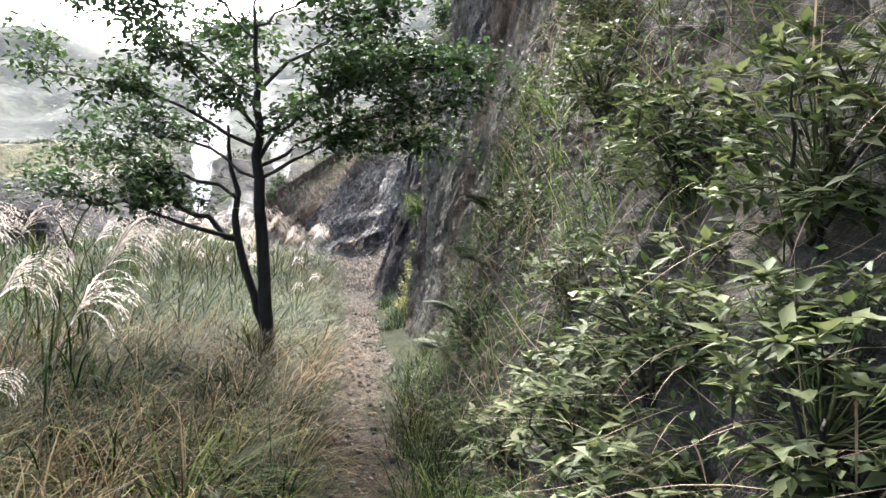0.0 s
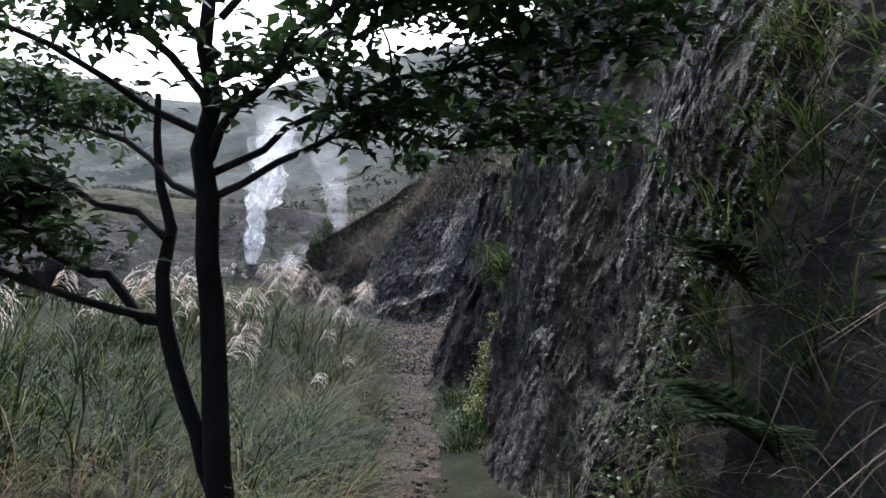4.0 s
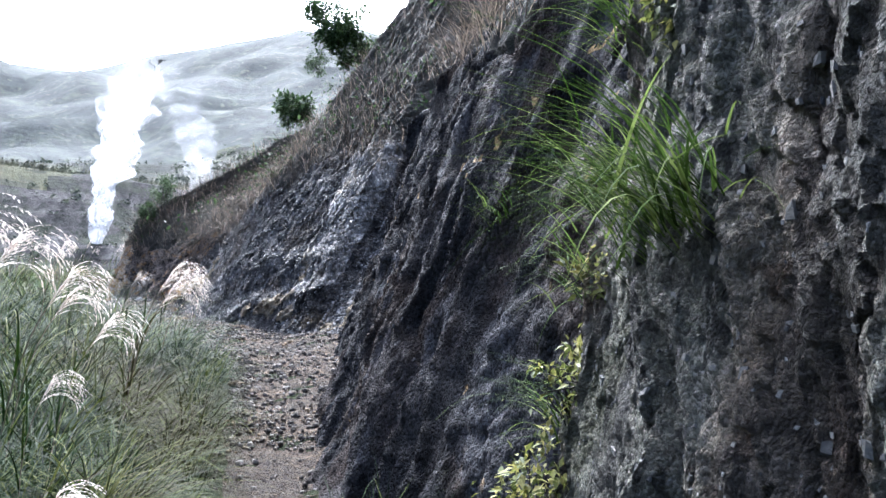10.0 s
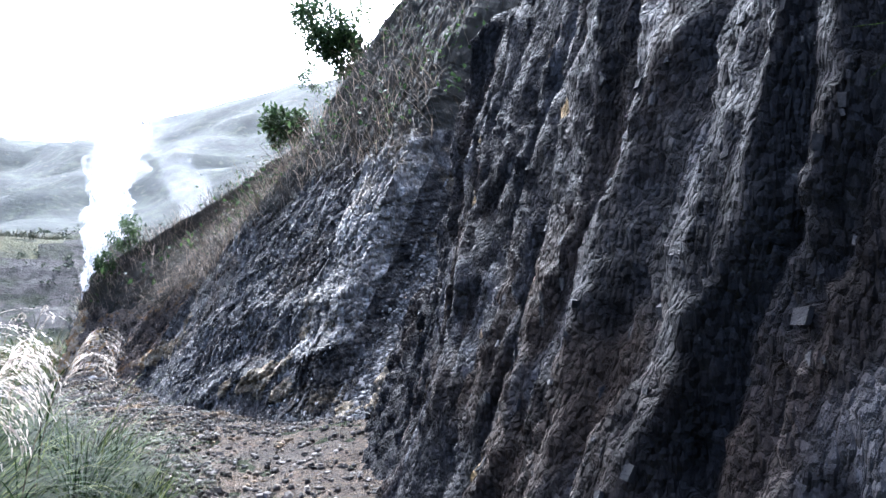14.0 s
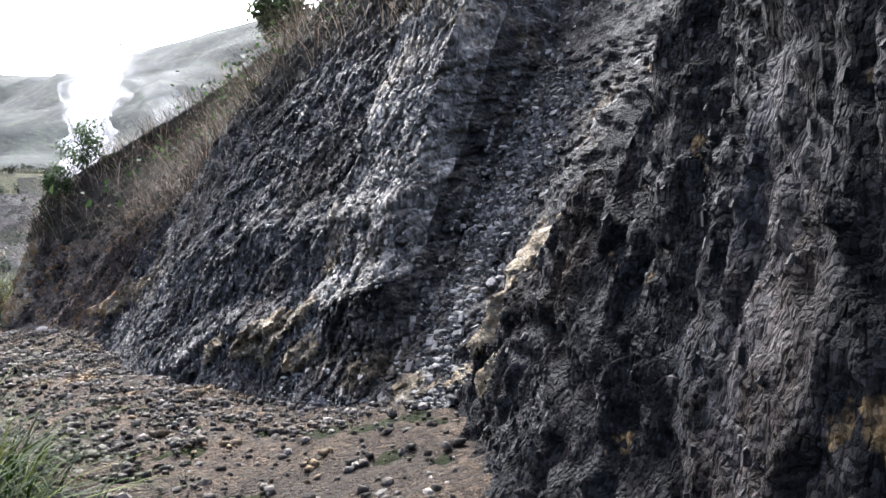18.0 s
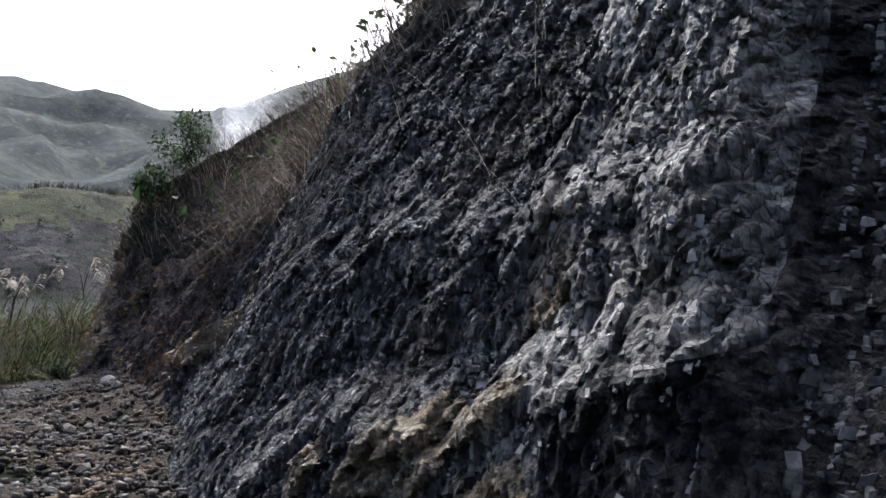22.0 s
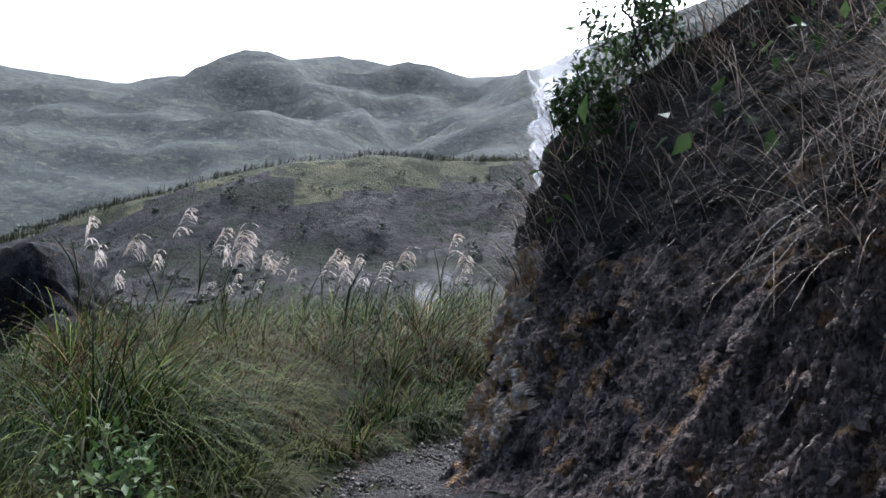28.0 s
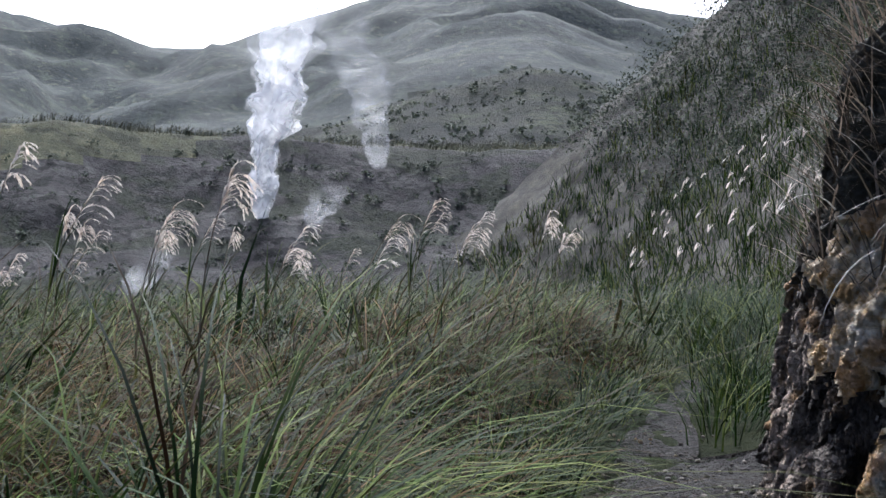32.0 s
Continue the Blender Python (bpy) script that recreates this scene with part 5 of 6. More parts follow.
def build_tree(base):
    """The slender two-stemmed tree beside the path."""
    rng = np.random.RandomState(5)
    bx, by, bz = base
    B = np.array(base)
    tree = bpy.data.objects.new("tree", None)
    scene.collection.objects.link(tree)
    tree.location = base
    inv = Matrix.Translation(base).inverted()

    def piece(nm, bag, m):
        o = bag.ob(nm, m)
        o.parent = tree
        o.matrix_parent_inverse = inv
        return o

    fork = B + np.array([-0.06, -0.49, 1.95])
    top = B + np.array([-0.1, -0.7, 3.6])
    trunk = Bag()
    pts = np.vstack([bent(B - [0, 0, 0.15], fork, 0, 9, 0.012, rng), bent(fork, top, 0, 8, 0.03, rng)[1:]])
    trunk.add(*tube(pts, np.interp(np.arange(len(pts)), [0, 1, 8, 15], [0.105, 0.078, 0.055, 0.014]), 9))
    piece("trunk", trunk, M["bark"])
    second = B + np.array([-0.3, -0.3, 1.35])
    stem = Bag()
    pts = np.vstack([bent(B + [-0.03, 0.02, 0.25], second, -0.05, 7, 0.01, rng), bent(second, B + [-0.42, -0.2, 2.5], 0.0, 6, 0.02, rng)[1:]])
    stem.add(*tube(pts, np.interp(np.arange(len(pts)), [0, 6, 11], [0.05, 0.042, 0.015]), 8))
    piece("second_stem", stem, M["bark"])
    ends = []
    limbs = [(second, B + [-1.55, -0.1, 1.95], 0.038, 0.03), (fork, B + [1.2, -0.5, 2.3], 0.022, 0.14), (fork + [0, 0, 0.12], B + [1.7, -0.9, 2.6], 0.021, 0.16), (fork, B + [-1.6, 0.6, 2.5], 0.021, 0.1),
             (fork + [0, 0.02, 0.3], B + [-2.0, -0.8, 2.9], 0.021, 0.12), (fork + [0, 0.04, 0.45], B + [1.3, -0.2, 3.05], 0.028, 0.12), (fork + [0, 0.06, 0.7], B + [-1.3, -1.0, 3.4], 0.026, 0.12),
             (fork + [0, 0.08, 0.9], B + [1.1, -0.9, 3.4], 0.024, 0.12), (fork + [0, 0.08, 1.0], B + [-0.8, 1.2, 3.6], 0.024, 0.1), (fork + [0, 0.0, 0.2], B + [0.7, -1.4, 2.7], 0.028, 0.12), (second + [0, 0, 0.4], B + [-2.1, 0.9, 2.3], 0.026, 0.1),
             (fork + [0, 0.0, 0.35], B + [-0.6, -1.6, 2.9], 0.026, 0.12), (fork + [0, 0.1, 0.6], B + [1.9, -0.7, 3.1], 0.026, 0.15), (second, B + [-1.9, -0.9, 1.75], 0.026, 0.05),
             (top, top + [0.35, -0.3, 0.6], 0.014, 0.0), (top - [0, 0, 0.3], top + [-0.9, 0.2, 0.35], 0.016, 0.05), (top - [0, 0, 0.2], top + [0.9, 0.3, 0.3], 0.016, 0.05)]
    for a, b, r, sag in limbs:
        bag = Bag()
        line = bent(a, b, sag, 9, 0.03, rng)
        bag.add(*tube(line, np.linspace(r, r * 0.25, 9), 6))
        for j in range(13):
            i = rng.randint(3, 9)
            d = (line[-1] - line[0]) / np.linalg.norm(line[-1] - line[0])
            q = line[i] + (d * rng.uniform(0.1, 0.5) + rng.normal(0, 0.3, 3) * [1, 1, 0.5] + [0, 0, 0.08])
            tw = bent(line[i], q, 0.03, 5, 0.015, rng)
            bag.add(*tube(tw, np.linspace(0.007, 0.002, 5), 4))
            ends += [tw[2], tw[3], tw[4]]
        piece("limb", bag, M["bark"])
        ends += [line[-1], line[-2], line[-3]]
    ends = np.array(ends)
    bag = Bag()
    n = len(ends) * 27
    p = np.repeat(ends, 27, 0) + rng.normal(0, 1, (n, 3)) * [0.12, 0.12, 0.06]
    d = rng.normal(0, 1, (n, 3)) * [1, 1, 0.4] + [0, 0, -0.15]
    up = np.tile([0.0, 0.0, 1.0], (n, 1)) + rng.normal(0, 0.3, (n, 3))
    bag.add(*leafage(p, d, up, rng.uniform(0.06, 0.11, n), 0.55))
    piece("crown", bag, M["leaf"])
    tagged(tree, "slender two-stemmed tree with dark spreading leafy crown", "tree")


build_tree((-1.15, 9.2, float(ground_z(np.array([-1.15]), np.array([9.2]))[0])))


def on_cliff(y, h, out=0.0):
    """A place on the cliff face, h above the foot at y."""
    k = np.array([[float(foot_x(y)), y]])
    x, yy, z, ca, sa, over = cliff_point(k, along(INWARD, k[:, 1]), along(LEAN, k[:, 1]), np.array([h]))
    return np.array([x[0, 0] - out * ca[0, 0], yy[0, 0] - out * sa[0, 0], z[0, 0]])


def all_on_cliff(y, h, out=0.0):
    """Many places on the cliff at once: arrays of y and heights."""
    k = np.c_[foot_x(y), y]
    base = ground_z(k[:, 0], k[:, 1])
    rim = along(RIM, y)
    slope2 = along(BEHIND, y)
    off = np.minimum(h, rim) * along(LEAN, y) + np.maximum(h - rim, 0) * slope2 - 0.16 * np.exp(-h / 0.14) - out
    a = np.radians(along(INWARD, y))
    return np.c_[k[:, 0] + off * np.cos(a), y + off * np.sin(a), base - 0.12 + h]


def build_bank_plants():
    rng = np.random.RandomState(21)
    spots = [(1.5, 0.9, 0.42), (1.9, 1.5, 0.42), (2.5, 0.95, 0.42), (2.9, 1.5, 0.45), (2.3, 2.1, 0.45), (3.4, 1.05, 0.42), (3.5, 2.2, 0.4), (4.2, 1.5, 0.35), (4.9, 2.6, 0.42), (4.6, 0.6, 0.3), (5.6, 3.2, 0.4), (6.2, 1.9, 0.28), (5.6, 0.45, 0.26), (4.0, 3.3, 0.5), (2.0, 2.9, 0.45), (1.2, 0.6, 0.4), (5.0, 4.2, 0.5), (6.6, 0.9, 0.24)]
    for i, (y, h, r) in enumerate(spots):
        c = on_cliff(y, h, r * 0.35)
        shrub("shrub", c, (r * 0.75, r, r * 0.75), int(1100 * (r / 0.45) ** 2), 0.082 if y < 4 else 0.07, M["shrub_leaf"], "leafy green shrub growing out of the shaded bank", 100 + i, whorl=8)
    for i, (y, h) in enumerate([(2.3, 0.35), (2.9, 0.3), (6.9, 1.3), (7.4, 0.8), (7.2, 0.5), (7.5, 1.7), (1.8, 0.7)]):
        fern(on_cliff(y, h, 0.05), 200 + i, 0.55 if y < 4 else 0.42)


def fern(c, seed, size):
    """Arching fronds with rows of leaflets."""
    rng = np.random.RandomState(seed)
    stems, leaves = Bag(), Bag()
    for i in range(9):
        az = np.pi + rng.normal(0, 1.0)
        L = size * rng.uniform(0.7, 1.2)
        k = 16
        t = np.linspace(0, 1, k)
        th = 0.5 + 1.3 * t
        line = c + np.cumsum(np.c_[np.cos(az) * np.sin(th), np.sin(az) * np.sin(th), np.cos(th)] * L / k, 0)
        stems.add(*tube(line, np.linspace(0.004, 0.001, k), 4))
        side = np.array([-np.sin(az), np.cos(az), 0.0])
        for sgn in (-1, 1):
            d = np.tile(side * sgn, (k, 1)) + np.gradient(line, axis=0) / (L / k) * 0.35
            leaves.add(*leafage(line, d, np.tile([0.0, 0.0, 1.0], (k, 1)), L * 0.30 * np.sin(np.pi * (0.12 + 0.86 * t)) + 0.01, 0.28, 0.1))
    ob = stems.ob("fern", M["bark"])
    leaves.ob("fronds", M["fern"], ob)
    tagged(ob, "bright green fern arching out of the bank", "fern", "ferns on the bank")


build_bank_plants()


def build_vines():
    """Dry vines and roots that hang in the bank."""
    rng = np.random.RandomState(23)
    n = 2600
    y = rng.uniform(0.5, 8.0, n)
    p = all_on_cliff(y, rng.uniform(0.2, 4.5, n), 0.06)
    bag = Bag()
    bag.add(*ribbons(p, np.pi + rng.normal(0, 1.0, n), rng.uniform(0.2, 0.7, n), rng.uniform(0.4, 2.2, n), rng.uniform(-0.5, 1.6, n), rng.uniform(0.003, 0.008, n), 6))
    tagged(bag.ob("dry_vines", M["dry_blade"]), "dry brown vines and roots hanging in the bank", "vines", kind="stuff")


build_vines()


def build_bank_weeds():
    """Small creeping leaves and grass that cover the bank in patches."""
    rng = np.random.RandomState(27)
    n = 420
    c = all_on_cliff(rng.uniform(0.5, 8.6, n), rng.uniform(0.1, 4.2, n), 0.05)
    per = 26
    p = np.repeat(c, per, 0) + rng.normal(0, 0.09, (n * per, 3))
    up = np.tile([-0.4, 0.0, 1.0], (n * per, 1)) + rng.normal(0, 0.4, (n * per, 3))
    bag = Bag()
    bag.add(*leafage(p, rng.normal(0, 1, (n * per, 3)) + [-0.4, 0, -0.2], up, rng.uniform(0.018, 0.045, n * per), 0.55))
    tagged(bag.ob("bank_creeper", M["fern"]), "small green creeping leaves covering the bank in patches", "creeper", kind="stuff")
    n = 240
    c = all_on_cliff(rng.uniform(0.5, 8.6, n), rng.uniform(0.1, 3.0, n), 0.04)
    bag = Bag()
    k = n * 14
    bag.add(*ribbons(np.repeat(c, 14, 0) + rng.normal(0, 0.03, (k, 3)), np.pi + rng.normal(0, 0.9, k), rng.uniform(0.15, 0.5, k), rng.uniform(0.2, 1.0, k), rng.uniform(0.6, 2.0, k), rng.uniform(0.004, 0.009, k), 5))
    tagged(bag.ob("bank_grass", M["tussock"]), "thin arching grass growing out of the bank", "grass", kind="stuff")


build_bank_weeds()


def tussock(c, seed, n, length, material, name, label, spread=0.06, az0=np.pi, width=0.007, tilt=(0.5, 1.1), curl=(0.6, 1.7)):
    """A tuft of arching blades on the rock."""
    rng = np.random.RandomState(seed)
    root = np.array(c) + rng.normal(0, spread, (n, 3))
    bag = Bag()
    bag.add(*ribbons(root, az0 + rng.normal(0, 0.8, n), length * rng.uniform(0.5, 1.2, n), rng.uniform(*tilt, n), rng.uniform(*curl, n), width * rng.uniform(0.6, 1.3, n), 7))
    ob = bag.ob(name, material)
    return tagged(ob, label, "grass tuft", "grass tufts on the rock")


for i, (y, h, n, L) in enumerate([(13.5, 1.95, 150, 0.6), (13.75, 1.9, 70, 0.5), (14.15, 2.05, 85, 0.45), (16.7, 2.1, 45, 0.32), (14.35, 2.6, 60, 0.45), (14.45, 3.2, 50, 0.45), (15.2, 2.05, 80, 0.5), (14.5, 1.2, 60, 0.35), (14.5, 1.7, 50, 0.4), (14.55, 3.6, 50, 0.5), (13.7, 2.9, 40, 0.35)]):
    tussock(on_cliff(y, h, 0.06), 300 + i, n, L, M["tussock"], "grass_tussock", "arching grass tussock rooted on the dark rock")


def build_hanging_grass():
    """Dry stalks that hang down the spur and the nose, and clothe the hillside."""
    rng = np.random.RandomState(31)
    bag = Bag()
    y = np.r_[rng.uniform(28.6, 31.0, 1300), rng.uniform(26.0, 30, 1500), rng.uniform(31, 32.8, 260)]
    pts = all_on_cliff(y, np.interp(y, [26, 28.5, 29.2, 30.6, 31.2], [1.5, 1.4, 1.0, 1.15, 1.6]) + rng.uniform(0, 2.2, len(y)), 0.05)
    n = len(pts)
    bag.add(*ribbons(pts, np.pi * 1.1 + rng.normal(0, 0.7, n), rng.uniform(0.3, 0.9, n), rng.uniform(0.6, 1.6, n), rng.uniform(0.5, 1.6, n), rng.uniform(0.0025, 0.0045, n), 4))
    ob = bag.ob("hanging_straw", M["dark_straw"])
    tagged(ob, "dry dark straw hanging down over the rock", "dry grass", kind="stuff")
    bag = Bag()
    y = rng.uniform(24.6, 27.4, 130)
    pts = all_on_cliff(y, rng.uniform(1.2, 2.6, 130), 0.14)
    bag.add(*ribbons(pts, np.pi * 1.2 + rng.normal(0, 0.5, 130), rng.uniform(0.3, 0.8, 130), rng.uniform(0.5, 1.9, 130), rng.uniform(0.2, 1.0, 130), rng.uniform(0.0016, 0.003, 130), 5))
    y = rng.uniform(28.8, 31.6, 70)
    pts = all_on_cliff(y, 1.2 + rng.uniform(0, 1.3, len(y)), 0.12)
    bag.add(*ribbons(pts, np.pi * 1.15 + rng.normal(0, 0.4, 70), rng.uniform(0.25, 0.6, 70), rng.uniform(0.9, 1.8, 70), rng.uniform(0.3, 1.0, 70), rng.uniform(0.004, 0.008, 70), 5))
    tagged(bag.ob("bleached_straw", M["grey_straw"]), "bleached straw stalks hanging out over the rock", "dry grass", kind="stuff")
    bag = Bag()
    y = rng.uniform(8.5, 33.0, 19000)
    h = along(GREEN, y) - 0.25 + np.abs(rng.normal(0, 1.6, len(y)))
    h = np.where(rng.rand(len(y)) < 0.25, h * 2.2, h)
    pts = all_on_cliff(y[h < 13], h[h < 13], 0.03)
    n = len(pts)
    bag.add(*ribbons(pts, np.pi * 0.9 + rng.normal(0, 1.2, n), rng.uniform(0.2, 0.6, n), rng.uniform(0.1, 0.9, n), rng.uniform(0.3, 1.5, n), rng.uniform(0.004, 0.010, n), 4))
    ob = bag.ob("hillside_grass", M["dark_straw"])
    tagged(ob, "brown dry grass covering the slope above the rock", "grass", kind="stuff")


build_hanging_grass()


def build_far_plants():
    rng = np.random.RandomState(41)
    for i, (x, y, z, r) in enumerate([(-0.07, 36.9, 8.6, 0.9), (0.35, 36.9, 7.8, 0.65), (0.95, 36.5, 7.5, 0.5), (-0.5, 36.9, 7.3, 0.4), (-1.05, 33.9, 5.3, 0.5), (2.6, 31.0, 9.0, 0.9), (-3.7, 31.9, 2.9, 0.35), (-3.95, 31.4, 2.4, 0.22)]):
        shrub("hillside_bush", (x, y, z), (r, r, r * 0.8), int(2300 * r / 0.6), 0.13 if r > 0.45 else 0.055, M["leaf"], "dark leafy bush on the skyline of the slope", 400 + i, category="bush")


build_far_plants()


def build_scrub():
    """Low bushes and grass over the hillside beyond the nose and above the rock."""
    rng = np.random.RandomState(45)
    y = np.r_[rng.uniform(33.2, 44, 520), rng.uniform(34, 80, 500), rng.uniform(60, 81, 900), rng.uniform(12, 31, 420)]
    h = np.where(y > 33, rng.uniform(0.2, 1.0, len(y)) ** 0.8 * np.interp(y, [33, 45, 80], [7, 12, 22]), along(GREEN, y) + rng.uniform(0.3, 7.0, len(y)))
    c = all_on_cliff(y, h, 0.1)
    per = 30
    r = np.repeat(np.interp(y, [10, 33, 80], [0.22, 0.45, 1.1]) * rng.uniform(0.6, 1.4, len(y)), per)
    p = np.repeat(c, per, 0) + rng.normal(0, 0.5, (len(r), 3)) * r[:, None] * [1, 1, 0.8]
    up = np.tile([0.0, 0.0, 1.0], (len(r), 1)) + rng.normal(0, 0.4, (len(r), 3))
    far = np.repeat(y > 33, per)
    way, size = rng.normal(0, 1, (len(r), 3)), r * np.where(far, 0.17, 0.2) * rng.uniform(0.6, 1.3, len(r))
    for name, pick, material, label in (("hillside_scrub", ~far, M["leaf"], "dark low scrub scattered over the hillside"), ("far_slope_scrub", far, M["hill_scrub"], "grey-green scrub covering the far hillside")):
        bag = Bag()
        bag.add(*leafage(p[pick], way[pick], up[pick], size[pick], 0.6))
        tagged(bag.ob(name, material), label, "scrub", kind="stuff")
    y = rng.uniform(34, 75, 3400)
    h = rng.uniform(0.0, 1.0, len(y)) ** 1.2 * np.interp(y, [33, 45, 80], [6, 12, 22])
    c = all_on_cliff(y, h, 0.03)
    n = len(c)
    bag = Bag()
    bag.add(*ribbons(np.repeat(c, 6, 0) + rng.normal(0, 0.15, (n * 6, 3)) * [1, 1, 0.1], rng.uniform(0, 6.28, n * 6), rng.uniform(0.5, 1.2, n * 6), rng.uniform(0, 0.5, n * 6), rng.uniform(0.4, 1.6, n * 6), np.repeat(np.interp(y, [33, 75], [0.014, 0.045]), 6), 3))
    tagged(bag.ob("slope_grass", M["blade"]), "rank grass on the far hillside", "grass", kind="stuff")
    # pale heads of far silvergrass on that slope
    y = rng.uniform(36, 60, 90)
    c = all_on_cliff(y, rng.uniform(0.5, 5.0, len(y)), 0.1) + [0, 0, 0.9]
    bag = Bag()
    n = len(c)
    bag.add(*ribbons(np.repeat(c, 8, 0), rng.normal(0, 0.6, n * 8), rng.uniform(0.25, 0.4, n * 8), rng.uniform(0.1, 0.5, n * 8), rng.uniform(0.6, 1.6, n * 8), np.full(n * 8, 0.03), 4))
    tagged(bag.ob("far_plumes", M["plume"]), "pale silvergrass heads dotting the far slope", "grass heads", kind="stuff")


build_scrub()


def polar(rng, n, a0, a1, r0, r1):
    """Places in the valley by bearing and distance."""
    a, r = np.radians(rng.uniform(a0, a1, n)), rng.uniform(r0, r1, n)
    x, y = -3 + np.sin(a) * r, 22 + np.cos(a) * r
    return np.c_[x, y, ground_z(x, y)]


def build_valley_cover():
    rng = np.random.RandomState(47)
    def clumps(n, per, a0, a1, r0, r1, size, flat):
        c = polar(rng, n, a0, a1, r0, r1)
        s = np.repeat(size[0] + (size[1] - size[0]) * rng.uniform(0, 1, n) ** 2, per)
        p = np.repeat(c, per, 0) + rng.normal(0, 0.5, (n * per, 3)) * s[:, None] * [1, 1, flat] + [0, 0, 0.2]
        return p, s
    bag = Bag()
    for group in ((1100, 14, -62, 12, 34, 72, (0.15, 0.5), 0.4), (1500, 14, -70, 12, 84, 170, (0.4, 1.0), 0.5)):
        p, sz = clumps(*group)
        n = len(p)
        up = np.tile([0.0, 0.0, 1.0], (n, 1)) + rng.normal(0, 0.4, (n, 3))
        bag.add(*leafage(p, rng.normal(0, 1, (n, 3)), up, sz * rng.uniform(0.5, 0.9, n), 0.7))
    tagged(bag.ob("valley_scrub", M["hill_scrub"]), "dark scrub dotted over the steaming valley slope", "scrub", kind="stuff")
    bag = Bag()
    c = polar(rng, 5200, -62, 12, 74, 90)
    n = len(c)
    bag.add(*ribbons(np.repeat(c, 3, 0) + rng.normal(0, 0.3, (n * 3, 3)) * [1, 1, 0], rng.normal(0.4, 0.8, n * 3), rng.uniform(0.5, 1.1, n * 3), rng.uniform(0, 0.5, n * 3), rng.uniform(0.5, 1.8, n * 3), np.full(n * 3, 0.05), 2))
    tagged(bag.ob("ridge_grass", M["ridge_grass"]), "pale sunlit grass along the crest of the valley ridge", "grass", kind="stuff")
    bag = Bag()
    c = polar(rng, 480, -75, -30, 26, 60)
    shapes = block_shapes(rng, len(c)) * (rng.uniform(0.1, 0.36, len(c)) ** 1.5)[:, None, None] + c[:, None]
    bag.add(shapes, BOX_FACES[None] + (np.arange(len(c)) * 8)[:, None, None])
    tagged(bag.ob("valley_rocks", M["dark_chip"], smooth=False), "dark broken rocks strewn below the steaming slope", "rocks", kind="stuff")


# ---- steam ----
def build_steam(base, height, width, seed, drift, layers, sides=44, rows=80):
    """A billowing column: nested lumpy veils round one wandering axis, the outer ones thinnest."""
    ob = bpy.data.objects.new("steam_plume", None)
    scene.collection.objects.link(ob)
    ob.location = base
    u, a = np.meshgrid(np.linspace(0, 1, rows), np.linspace(0, 2 * np.pi, sides), indexing="ij")
    ax = drift * u ** 1.6 + 0.22 * width * (0.15 + u) * vnoise(u * 4.5, 0 * u, 0 * u, seed)
    ay = 0.2 * width * u * vnoise(u * 4, 0 * u + 5, 0 * u, seed)
    r = width * np.interp(u, [0, 0.12, 0.45, 1.0], [0.05, 0.14, 0.3, 0.4])
    for k, (reach, dense) in enumerate(layers):
        lump = 1 + 0.6 * fbm(np.cos(a) * 1.3 + k * 0.25, np.sin(a) * 1.3, u * height / width * 3.6, 5, seed, 0.55)
        p = np.stack([ax + np.cos(a) * r * reach * lump, ay + np.sin(a) * r * reach * lump, height * u], -1)
        tagged(mesh_np("veil", p.reshape(-1, 3), grid_faces(rows, sides), veil(dense, base[2] + height * 0.35, base[2] + height * 0.97), ob), kind="stuff")
    tagged(ob, "white steam column rising from a vent in the valley", "steam")


def vent(x, y):
    return x, y, float(ground_z(np.array([x]), np.array([y]))[0]) - 0.5


build_steam(vent(-16.7, 82.0), 15.5, 4.4, 51, 3.2, ((1.1, 0.34), (0.74, 0.85)), 48, 120)
build_steam(vent(-10.5, 92.0), 14.0, 3.6, 53, -3.0, ((1.35, 0.1),), 30, 70)
build_steam(vent(-13.5, 80.0), 3.2, 2.4, 55, 1.5, ((1.1, 0.13),), 24, 24)
build_steam(vent(-19.0, 66.0), 2.8, 2.0, 57, 1.0, ((1.1, 0.13),), 24, 24)


# ---- stones ----
def stone_mesh(seed, flat=0.7):
    rng = np.random.RandomState(seed)
    bm = bmesh.new()
    bmesh.ops.create_icosphere(bm, subdivisions=1, radius=1)
    for v in bm.verts:
        v.co *= rng.uniform(0.72, 1.15)
        v.co.z *= flat
    me = bpy.data.meshes.new("stone")
    bm.to_mesh(me)
    bm.free()
    return me


BOX = np.array([[x, y, z] for x in (-1, 1) for y in (-1, 1) for z in (-1, 1)], float)
BOX_FACES = np.array([[0, 1, 3, 2], [4, 6, 7, 5], [0, 4, 5, 1], [2, 3, 7, 6], [0, 2, 6, 4], [1, 5, 7, 3]])


def block_shapes(rng, n):
    """Angular blocks: boxes with uneven corners."""
    v = np.repeat(BOX[None], n, 0) * (1 + rng.uniform(-0.45, 0.25, (n, 8, 3)))
    return v + rng.normal(0, 0.12, (n, 8, 3))


def across(y, k):
    """A place on the gravel: k from -1 at its grassy edge to 1 at the cliff's foot."""
    right = np.where((y > 17.5) & (y < 33.2), foot_x(y) - track_x(y), along(TREAD, y) * 1.2)
    return track_x(y) + np.where(k < 0, k * along(TREAD, y), k * right)


